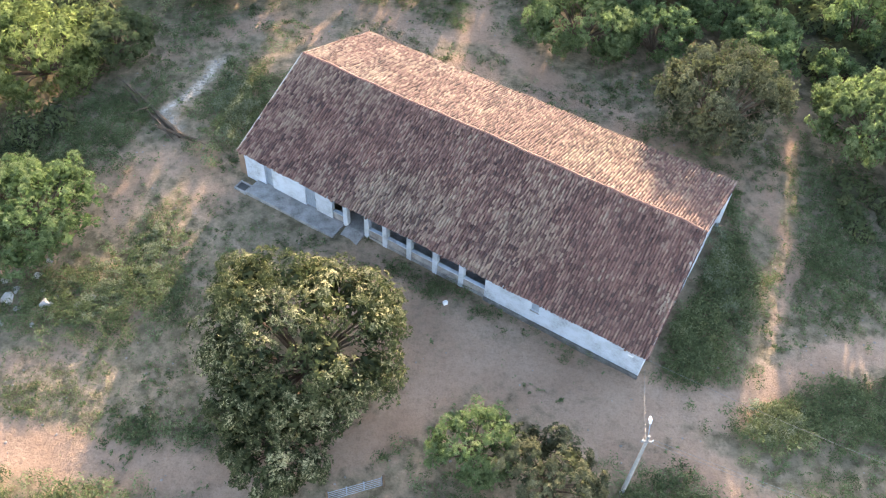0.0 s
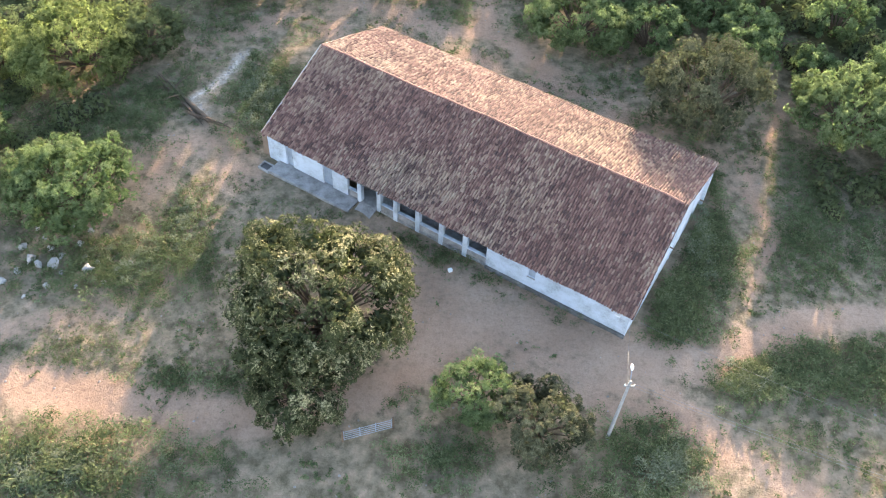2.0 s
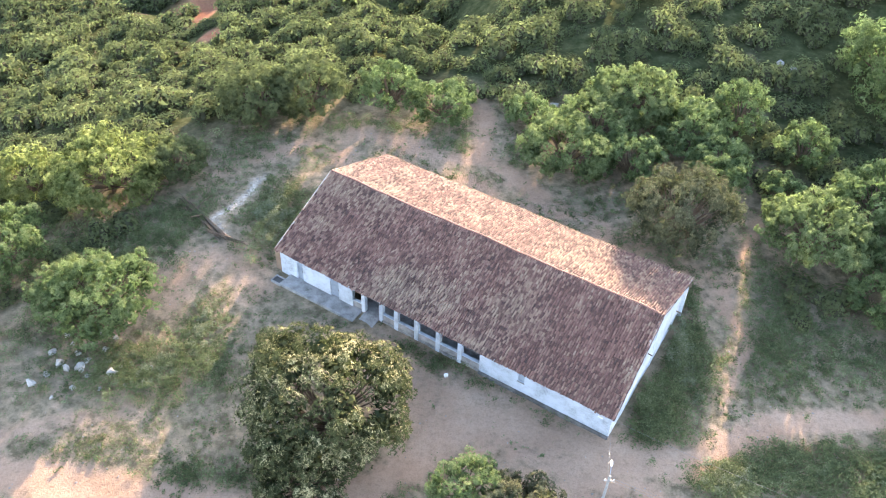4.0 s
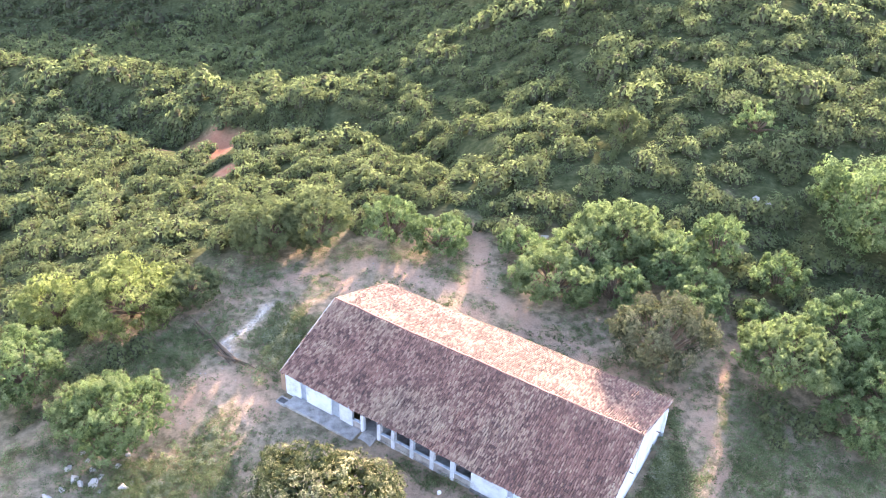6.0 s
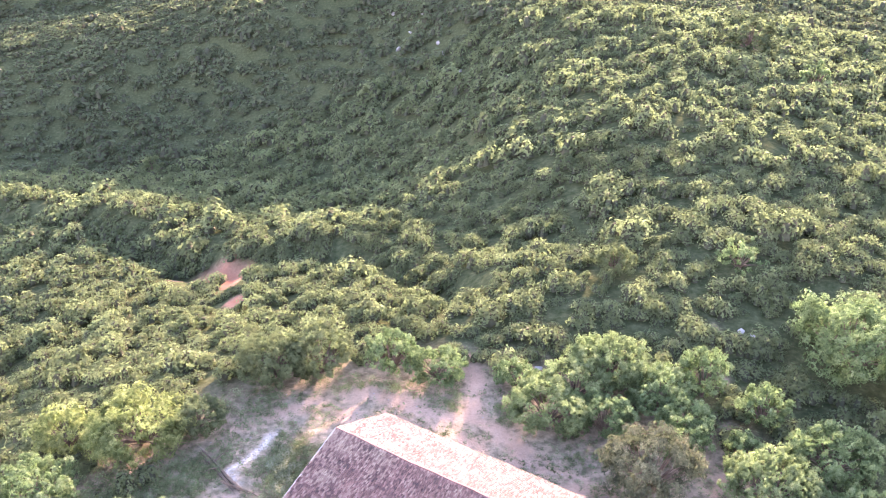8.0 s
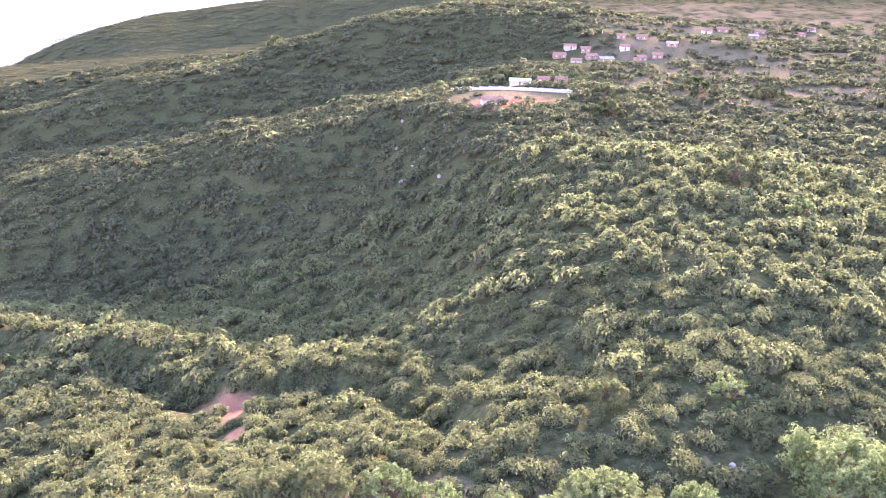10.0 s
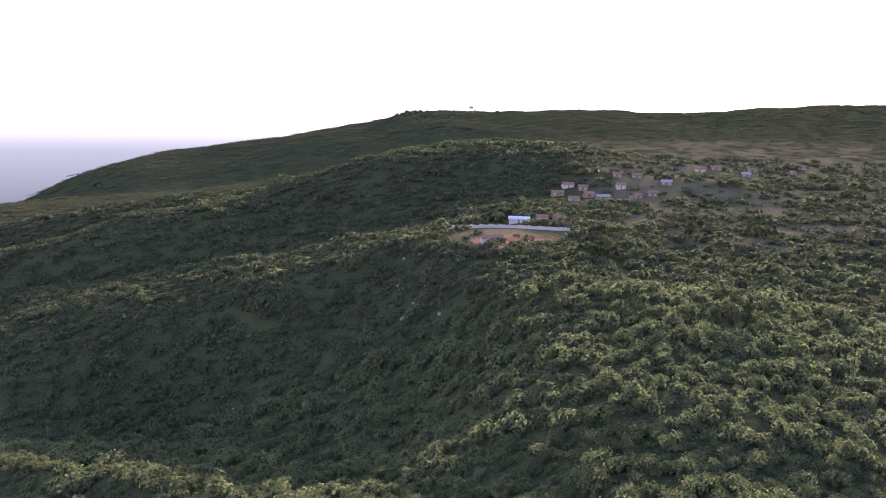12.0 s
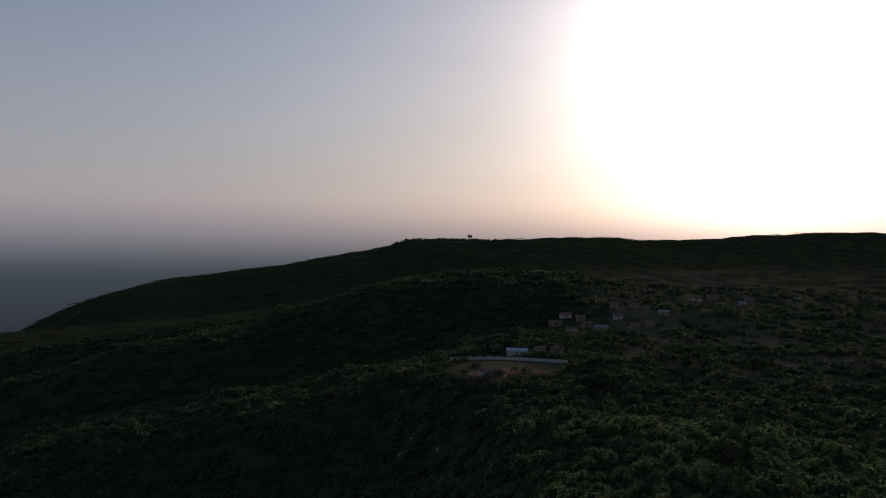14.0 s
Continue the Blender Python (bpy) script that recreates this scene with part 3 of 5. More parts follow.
    soft.inputs["To Min"].default_value, soft.inputs["To Max"].default_value = 0.45, 0.0
    l.new(at4.outputs["Fac"], soft.inputs["Value"])
    l.new(soft.outputs[0], bp.inputs["Strength"]), l.new(soft.outputs[0], lumps.inputs["Strength"])
    l.new(lumps.outputs[0], b.inputs["Normal"])
    return m


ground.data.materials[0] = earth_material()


# the far lowland's haze, painted on a glowing ring that closes the view, far behind everything
def distance_haze():
    m = bpy.data.materials.new("painted_far_haze")
    m.use_nodes = True
    n, l = m.node_tree.nodes, m.node_tree.links
    n.clear()
    out, em = n.new("ShaderNodeOutputMaterial"), n.new("ShaderNodeEmission")
    g = n.new("ShaderNodeNewGeometry")
    sp = n.new("ShaderNodeSeparateXYZ")
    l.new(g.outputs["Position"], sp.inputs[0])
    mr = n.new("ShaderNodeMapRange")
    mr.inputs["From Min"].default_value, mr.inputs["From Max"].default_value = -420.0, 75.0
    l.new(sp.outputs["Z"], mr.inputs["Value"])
    # haze colours graded by height and given off as emission
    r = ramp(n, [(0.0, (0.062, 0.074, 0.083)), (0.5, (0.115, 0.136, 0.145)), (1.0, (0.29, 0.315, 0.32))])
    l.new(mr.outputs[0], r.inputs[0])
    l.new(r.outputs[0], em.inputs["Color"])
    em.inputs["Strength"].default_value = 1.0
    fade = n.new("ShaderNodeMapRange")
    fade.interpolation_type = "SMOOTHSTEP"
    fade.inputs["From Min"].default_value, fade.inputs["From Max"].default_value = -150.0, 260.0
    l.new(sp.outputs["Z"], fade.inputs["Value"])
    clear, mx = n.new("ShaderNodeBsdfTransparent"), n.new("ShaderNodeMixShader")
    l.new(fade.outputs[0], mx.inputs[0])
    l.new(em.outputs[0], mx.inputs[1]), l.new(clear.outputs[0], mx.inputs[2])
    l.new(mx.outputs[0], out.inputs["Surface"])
    return m


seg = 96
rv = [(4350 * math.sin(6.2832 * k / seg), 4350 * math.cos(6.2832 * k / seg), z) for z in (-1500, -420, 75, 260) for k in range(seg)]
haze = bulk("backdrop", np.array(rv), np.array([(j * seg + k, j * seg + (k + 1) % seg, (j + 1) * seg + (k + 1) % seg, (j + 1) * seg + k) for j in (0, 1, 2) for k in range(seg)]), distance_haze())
tagged(haze, "glowing ring with blue lowland haze painted on the far horizon", "distance", kind="structure")


# ---- growth ----
def sphere_points(r, n):
    v = r.normal(size=(n, 3))
    return v / np.linalg.norm(v, axis=1)[:, None]


def leaf_tris(r, centre, normal, size, slim=0.5):
    """A small pointed leaf at each centre."""
    n = len(centre)
    t = np.cross(normal, sphere_points(r, n))
    t /= np.linalg.norm(t, axis=1)[:, None] + 1e-9
    b = np.cross(normal, t)
    s = (size * r.uniform(0.6, 1.4, n))[:, None]
    v = np.stack([centre - t * s - b * s * slim, centre - t * s * 0.6 + b * s * slim, centre + t * s * 1.2 - normal * s * 0.25], 1)
    return v.reshape(-1, 3), np.arange(3 * n).reshape(n, 3)


def blob(seed, leaves, size, lobes=7, flat=0.75, core=True, sides=6, slim=0.5, loose=0.0, heart=0.78, up=0.45):
    """A shrub of unit radius: leaf sprays over a few uneven lobes, round dark cores that paint the shade inside."""
    r = np.random.RandomState(seed)
    lc = sphere_points(r, lobes) * r.uniform(0.25, 0.62, lobes)[:, None]
    lc[:, 2] = np.abs(lc[:, 2]) * flat + 0.32
    lr = r.uniform(0.30, 0.52, lobes)
    which = r.choice(lobes, leaves, p=lr ** 2 / (lr ** 2).sum())
    d = sphere_points(r, leaves)
    d[:, 2] = np.where(d[:, 2] < -0.35, -d[:, 2], d[:, 2])
    c = lc[which] + d * (lr[which] * r.uniform(0.72 - loose, 1.10 + 0.4 * loose, leaves))[:, None] * np.array([1, 1, 0.85])
    c[:, 2] = np.maximum(c[:, 2], 0.03)
    nm = d + 0.30 * sphere_points(r, leaves) + np.array([0, 0, up])
    nm /= np.linalg.norm(nm, axis=1)[:, None]
    v, q = leaf_tris(r, c, nm, size, slim)
    core_faces = np.zeros(len(q), int)
    # dark lumps in the lobes stand in for shade between leaves
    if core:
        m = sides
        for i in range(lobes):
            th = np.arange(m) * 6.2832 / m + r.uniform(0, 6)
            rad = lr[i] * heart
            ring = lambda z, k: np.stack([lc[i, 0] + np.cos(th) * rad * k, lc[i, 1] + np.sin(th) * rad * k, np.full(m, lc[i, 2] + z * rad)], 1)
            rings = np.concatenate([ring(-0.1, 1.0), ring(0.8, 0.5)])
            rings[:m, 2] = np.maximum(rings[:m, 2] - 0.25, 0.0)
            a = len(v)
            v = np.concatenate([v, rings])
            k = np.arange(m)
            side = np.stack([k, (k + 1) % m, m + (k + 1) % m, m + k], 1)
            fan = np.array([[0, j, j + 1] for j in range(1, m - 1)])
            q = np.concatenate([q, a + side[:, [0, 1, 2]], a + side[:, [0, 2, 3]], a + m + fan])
        core_faces = np.concatenate([core_faces, np.ones(len(q) - len(core_faces), int)])
    return v, q, core_faces


def scatter(name, templates, px, py, radius, height, material, seed, label, category="shrubs", sink=0.1, ground_z=None):
    """Many plants joined into one object."""
    r = np.random.RandomState(seed)
    pz = sheet(px, py) if ground_z is None else ground_z
    gx_, gy_ = (sheet(px + 1.5, py) - sheet(px - 1.5, py)) / 3, (sheet(px, py + 1.5) - sheet(px, py - 1.5)) / 3
    pick = r.randint(0, len(templates), len(px))
    V, Q, T, C, base = [], [], [], [], 0
    for k, (tv, tq, core_faces) in enumerate(templates):
        i = np.where(pick == k)[0]
        if not len(i):
            continue
        a = r.uniform(0, 6.283, len(i))
        ca, sa = np.cos(a), np.sin(a)
        x = tv[None, :, 0] * ca[:, None] - tv[None, :, 1] * sa[:, None]
        y = tv[None, :, 0] * sa[:, None] + tv[None, :, 1] * ca[:, None]
        v = np.stack([px[i, None] + x * radius[i, None], py[i, None] + y * radius[i, None], pz[i, None] - sink + tv[None, :, 2] * height[i, None] + 0.55 * (x * gx_[i, None] + y * gy_[i, None]) * radius[i, None]], -1)
        V.append(v.reshape(-1, 3))
        Q.append((tq[None] + (base + np.arange(len(i)) * len(tv))[:, None, None]).reshape(-1, 3))
        T.append(np.repeat(r.uniform(0, 1, len(i)), len(tv)))
        C.append(np.tile(core_faces, len(i)))
        base += len(i) * len(tv)
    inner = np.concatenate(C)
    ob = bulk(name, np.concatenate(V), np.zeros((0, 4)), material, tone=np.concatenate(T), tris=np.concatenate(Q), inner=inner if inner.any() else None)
    return tagged(ob, label, category, kind="stuff")


def rosettes(r, centre, way, size, count):
    """Tufts of leaves that fan out from each twig's end."""
    n = len(centre)
    c, w = np.repeat(centre, count, 0), np.repeat(way, count, 0)
    side = np.cross(w, sphere_points(r, n * count))
    side /= np.linalg.norm(side, axis=1)[:, None] + 1e-9
    t = side + w * r.uniform(-0.15, 0.75, n * count)[:, None]
    t /= np.linalg.norm(t, axis=1)[:, None]
    b = np.cross(t, w)
    b /= np.linalg.norm(b, axis=1)[:, None] + 1e-9
    s = (size * r.uniform(0.65, 1.25, n * count))[:, None]
    dip = np.array([0, 0, -1.0]) * s * r.uniform(0.1, 0.5, n * count)[:, None]
    v = np.stack([c + t * s * 0.35 - b * s * 0.44, c + t * s * 2.0 + dip, c + t * s * 0.35 + b * s * 0.44], 1)
    return v.reshape(-1, 3), np.arange(3 * n * count).reshape(-1, 3)


def tree(name, seed, radius, height, tufts, size, material, label, lobes=9, clear=0.25, category="tree", count=6, stretch=(1.0, 1.0), wide=1.28, fall=0.95, domed=False):
    """A tree: tapered trunk with limbs that run into the lobes of its crown."""
    r = np.random.RandomState(seed)
    top = new(name)
    turn = 2.4 * np.arange(lobes) + r.uniform(-0.5, 0.5, lobes)
    out = np.sqrt((np.arange(lobes) + 0.5) / lobes)
    reach = 0.72 * (1 + 0.16 * np.sin(2 * turn + r.uniform(0, 6)) + 0.12 * np.sin(3 * turn + r.uniform(0, 6))) * r.uniform(0.80, 1.12, lobes)
    lc = np.stack([np.cos(turn) * out * reach, np.sin(turn) * out * reach, 1 - out ** 2 * fall + r.uniform(-0.28, 0.12, lobes)], 1)
    lr = r.uniform(0.18, 0.36, lobes) * radius * (14.0 / max(lobes, 14)) ** 0.3 * wide
    lc = lc * np.array([radius * stretch[0], radius * stretch[1], height * (1 - clear) - lr.mean() * 1.2])
    lc[:, 2] = np.maximum(lc[:, 2], 0.04 * height) + height * clear + 0.1 * radius
    if domed:  # one close, rounded crown of many small billows
        up = 1 - 1.7 * (np.arange(lobes) + 0.5) / lobes
        ring = np.sqrt(1 - up ** 2)
        swell = (1 + 0.07 * np.sin(2 * turn + r.uniform(0, 6)) + 0.06 * np.sin(3 * turn + r.uniform(0, 6))) * r.uniform(0.90, 1.08, lobes)
        lc = np.stack([np.cos(turn) * ring * swell, np.sin(turn) * ring * swell, up * swell], 1)
        lc = lc * np.array([0.72 * radius * stretch[0], 0.72 * radius * stretch[1], 0.31 * height]) + np.array([0, 0, 0.52 * height])
        lr = 0.31 * radius * (26.0 / lobes) ** 0.35 * r.uniform(0.85, 1.15, lobes)
    squash = min(1.0, height * (1 - clear) / (radius * 1.4))
    heads = max(20, tufts // 15)
    which = r.choice(lobes, heads, p=lr ** 2 / (lr ** 2).sum())
    d = sphere_points(r, heads)
    hc = lc[which] + d * (lr[which] * r.uniform(0.66, 1.05, heads))[:, None] * np.array([1, 1, squash])
    keep = (hc[:, 2] > max(0.25, height * clear * 0.45)) & (d[:, 2] > -0.75)
    if domed:
        keep &= np.linalg.norm((hc - np.array([0, 0, 0.5 * height])) / np.array([radius * stretch[0], radius * stretch[1], 0.46 * height]), axis=1) > 0.72
    hc, d, which = hc[keep], d[keep], which[keep]
    hc[:, 2] = np.minimum(hc[:, 2], height * r.uniform(0.90, 0.99, len(hc)))
    puff = np.clip(0.085 * radius, 0.36, 1.1) * r.uniform(0.7, 1.3, len(hc))
    of = np.repeat(np.arange(len(hc)), 15)
    e = sphere_points(r, len(of)) + 0.35 * d[of] + np.array([0, 0, 0.25])
    e /= np.linalg.norm(e, axis=1)[:, None]
    c = hc[of] + e * (puff[of] * r.uniform(0.55, 1.0, len(of)))[:, None]
    nm = e + 0.35 * d[of] + 0.3 * sphere_points(r, len(c)) + np.array([0, 0, 0.3])
    nm /= np.linalg.norm(nm, axis=1)[:, None]
    v, q = rosettes(r, c, nm, size, count)
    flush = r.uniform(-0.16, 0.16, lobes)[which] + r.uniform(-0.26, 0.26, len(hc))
    # tone rises with height and on upward tufts: lit tops painted in
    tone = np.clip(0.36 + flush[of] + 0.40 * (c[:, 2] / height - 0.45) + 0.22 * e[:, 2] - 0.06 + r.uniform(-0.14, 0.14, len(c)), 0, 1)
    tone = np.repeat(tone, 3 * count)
    if domed:  # inner leaves in the darkest tone, painting shade inside each billow
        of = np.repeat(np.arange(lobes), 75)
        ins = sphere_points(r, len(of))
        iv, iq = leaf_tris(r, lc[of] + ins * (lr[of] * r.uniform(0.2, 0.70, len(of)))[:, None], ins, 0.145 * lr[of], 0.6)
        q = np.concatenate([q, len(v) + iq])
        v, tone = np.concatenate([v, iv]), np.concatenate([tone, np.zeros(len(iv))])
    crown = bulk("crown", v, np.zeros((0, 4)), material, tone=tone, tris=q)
    crown.parent = top
    bm = bmesh.new()
    w = 0.035 * height + 0.05
    fork = Vector((r.uniform(-0.2, 0.2), r.uniform(-0.2, 0.2), height * clear + 0.2))
    tube(bm, [(0, 0, -0.4), (0.05, 0, height * clear * 0.5), fork], [w * 1.25, w, w * 0.85])
    for k in range(lobes):
        p = Vector(lc[k])
        tube(bm, [fork - Vector((0, 0, 0.1)), fork.lerp(p, 0.5) + Vector((0, 0, 0.05 * radius)), p], [w * 0.45, w * 0.26, w * 0.08], 5)
    part("trunk", bm, M_BARK, top)
    return tagged(top, label, category)


def plant(ob, x, y, turn=0.0, s=1.0):
    ob.matrix_basis = pose(x, y, land_at(x, y) - 0.05, 0, 0, turn) @ Matrix.Scale(s, 4)
    return ob


# ---- the farmhouse ----
HOUSE = Matrix.Translation((-13.85, 48.69, 0)) @ Matrix.Rotation(math.atan2(-0.53024, 0.84785), 4, "Z")
LONG, DEEP, RIDGE_Y = 34.0, 17.5, 9.35
EAVE_Z, RIDGE_Z, BACK_Z = 2.9, 5.98, 3.5


def warp(u, y):
    """The roof's plan is not quite square."""
    k = np.clip(np.asarray(u) / LONG, 0, 1)
    du = (1 - k) * np.interp(y, [0, RIDGE_Y, DEEP], [0, -0.55, 0.2]) + k * np.interp(y, [0, RIDGE_Y, DEEP], [0, -0.5, -0.62])
    dy = (1 - k) * np.interp(y, [0, RIDGE_Y, DEEP], [0, -0.15, -0.45]) + k * np.interp(y, [0, RIDGE_Y, DEEP], [0, 0.2, 0.27])
    return u + du, y + dy


house = new("farmhouse")
house.matrix_basis = HOUSE
tagged(house, "long whitewashed farmhouse with a weathered clay tile roof", "house")
W0, W1, N0, N1 = 0.25, 33.75, 0.40, 17.1


def slope_z(y):
    return EAVE_Z + (RIDGE_Z - EAVE_Z) * y / RIDGE_Y if y < RIDGE_Y else RIDGE_Z - (RIDGE_Z - BACK_Z) * (y - RIDGE_Y) / (DEEP - RIDGE_Y)


def gable(x0, x1):
    bm = bmesh.new()
    prof = [(N0, -1.0), (N1, -1.0), (N1, slope_z(N1) - 0.12), (RIDGE_Y, RIDGE_Z - 0.12), (N0, slope_z(N0) - 0.12)]
    wx = [[float(q) for q in warp(x0 if x0 > 10 else 0.0, y)] for y, z in prof]
    shift = [w[0] - (x0 if x0 > 10 else 0.0) for w in wx]
    a = [bm.verts.new((x0 + s, w[1], z)) for (y, z), w, s in zip(prof, wx, shift)]
    b = [bm.verts.new((x1 + s, w[1], z)) for (y, z), w, s in zip(prof, wx, shift)]
    bm.faces.new(a[::-1]), bm.faces.new(b)
    for k in range(5):
        bm.faces.new((a[k], a[(k + 1) % 5], b[(k + 1) % 5], b[k]))
    bmesh.ops.recalc_face_normals(bm, faces=bm.faces)
    return bm


part("wall", gable(W0, W0 + 0.3), M_PLASTER, house)
part("wall", gable(W1 - 0.3, W1), M_PLASTER, house)
part("wall", boxed(W0 + 0.3, W1 - 0.3, N1 - 0.9, N1 - 0.6, -1.0, slope_z(N1 - 0.6) - 0.2), M_PLASTER, house)
WT = slope_z(N0) - 0.16
for x0, x1 in ((W0 + 0.3, 2.15), (2.85, 6.05), (7.0, 8.55), (21.8, W1 - 0.3)):
    if x0 < 20:
        part("wall", boxed(x0, x1, N0, N0 + 0.3, -0.4, WT), M_PLASTER, house)
for x0, x1, z0, z1 in ((21.8, 25.45, -0.4, WT), (26.05, W1 - 0.3, -0.4, WT), (25.45, 26.05, -0.4, 1.45), (25.45, 26.05, 2.35, WT)):
    part("wall", boxed(x0, x1, N0, N0 + 0.3, z0, z1), M_PLASTER, house)
part("wall", boxed(8.55, 21.8, 3.2, 3.45, -0.4, 3.6), M_PLASTER, house, "whitewashed inner wall behind the veranda")
part("ridge_wall", boxed(W0 + 0.3, W1 - 0.3, RIDGE_Y - 0.12, RIDGE_Y + 0.12, -0.4, RIDGE_Z - 0.3), M_PLASTER, house)
for x in (9.72, 11.65, 13.28, 15.4, 17.62, 19.82):
    part("post", boxed(x - 0.2, x + 0.2, N0, N0 + 0.4, -0.3, WT, bevel=0.02), M_PLASTER, house)
for x0, x1 in ((8.55, 9.52), (11.85, 13.08), (13.48, 15.2), (15.6, 17.42), (17.82, 19.62), (20.02, 21.8)):
    part("parapet", boxed(x0, x1, N0 + 0.1, N0 + 0.28, -0.3, 0.95), M_CEMENT, house)
    part("parapet_cap", boxed(x0, x1, N0 + 0.04, N0 + 0.34, 0.954, 1.02, bevel=0.015), M_PLASTER, house)
part("veranda_floor", boxed(8.55, 21.8, N0 + 0.02, 3.2, -0.35, 0.25), M_CEMENT, house)
for x0, x1 in ((2.15, 2.85), (6.05, 7.0)):
    door = part("door", boxed(x0, x1, N0 + 0.16, N0 + 0.19, 0.2, 2.3), M_BLUE, house, "faded blue-grey painted plank door")
    wide = (x1 - x0) / 5
    for k in range(5):
        part("plank", boxed(x0 + wide * k + 0.008, x0 + wide * (k + 1) - 0.008, N0 + 0.12, N0 + 0.157, 0.22, 2.29, bevel=0.006), M_BLUE, door)
    part("door_handle", boxed(x1 - 0.14, x1 - 0.10, N0 + 0.08, N0 + 0.117, 1.1, 1.26), M_BLACK, door, "dark iron door handle")
    part("lintel", boxed(x0, x1, N0, N0 + 0.3, 2.304, WT), M_PLASTER, house)
    part("doorstep", boxed(x0, x1, N0, N0 + 0.3, -0.4, 0.2), M_CEMENT, house)
shutter = part("window_shutter", boxed(25.45, 26.05, N0 + 0.14, N0 + 0.17, 1.45, 2.35), M_BLUE, house, "faded blue-grey wooden shutter")
for k in range(4):
    part("plank", boxed(25.458 + 0.146 * k, 25.596 + 0.146 * k, N0 + 0.10, N0 + 0.137, 1.46, 2.34, bevel=0.006), M_BLUE, shutter)
part("window_sill", boxed(25.40, 26.10, N0 - 0.07, N0 - 0.003, 1.36, 1.44, bevel=0.01), M_CEMENT, house)
part("walkway", boxed(1.3, 9.6, -1.1, N0 - 0.004, -0.9, 0.22, bevel=0.02), M_CEMENT, house, "raised grey cement walkway")
part("plinth", boxed(21.8, W1, N0 - 0.18, N0 - 0.004, -0.6, 0.28, bevel=0.02), M_PLINTH, house, "stained plinth strip")
# walkway, ramp and small fittings of the house
bm = bmesh.new()
pr = [(-2.0, -0.25), (N0, 0.26), (N0, -0.5), (-2.0, -0.5)]
a = [bm.verts.new((9.85, y, z)) for y, z in pr]
b = [bm.verts.new((11.45, y, z)) for y, z in pr]
bm.faces.new(a), bm.faces.new(b[::-1])
for k in range(4):
    bm.faces.new((a[k], b[k], b[(k + 1) % 4], a[(k + 1) % 4]))
bmesh.ops.recalc_face_normals(bm, faces=bm.faces)
part("ramp", bm, M_CEMENT, house, "sloping cement entrance ramp")
part("buttress", boxed(-0.55, W0, N0 + 0.1, N0 + 1.3, -0.8, 2.1, bevel=0.06), M_MUD, house, "brown crumbling mud buttress")
bm = boxed(32.7, 33.1, N0 - 0.45, N0 - 0.02, 2.45, 2.58, bevel=0.03)
box(bm, 32.85, 32.95, N0 - 0.02, N0 + 0.05, 2.40, 2.62)
part("floodlight", bm, M_WHITE, house, "small white floodlight under the eave")
for y, z in ((6.5, 4.35), (12.6, 4.1)):
    part("bracket", tube(bmesh.new(), [(W1 - 0.05, y, z), (W1 + 0.35, y, z - 0.02)], 0.05, 6), M_WOOD, house)
# roof timbers that show under the tiles at the eaves
for x in np.arange(0.4, LONG, 1.1):
    bm = bmesh.new()
    tube(bm, [(x, 0.12, slope_z(0.12) - 0.11), (x, 3.0, slope_z(3.0) - 0.11)], 0.045, 5)
    part("rafter", bm, M_WOOD, house)
for x in (0.0, LONG - 0.12):
    for ya, yb in ((0.05, RIDGE_Y), (RIDGE_Y, DEEP - 0.05)):
        bm = bmesh.new()
        line = [ya + (yb - ya) * k / 8 for k in range(9)]
        tube(bm, [(*[float(q) for q in warp(x, y)], slope_z(y) + (0.04 if x < 1 else 0.0)) for y in line], [0.10] * 9, 6)
        part("verge", bm, M_FARWALL, house, "pale mortar verge along the gable")

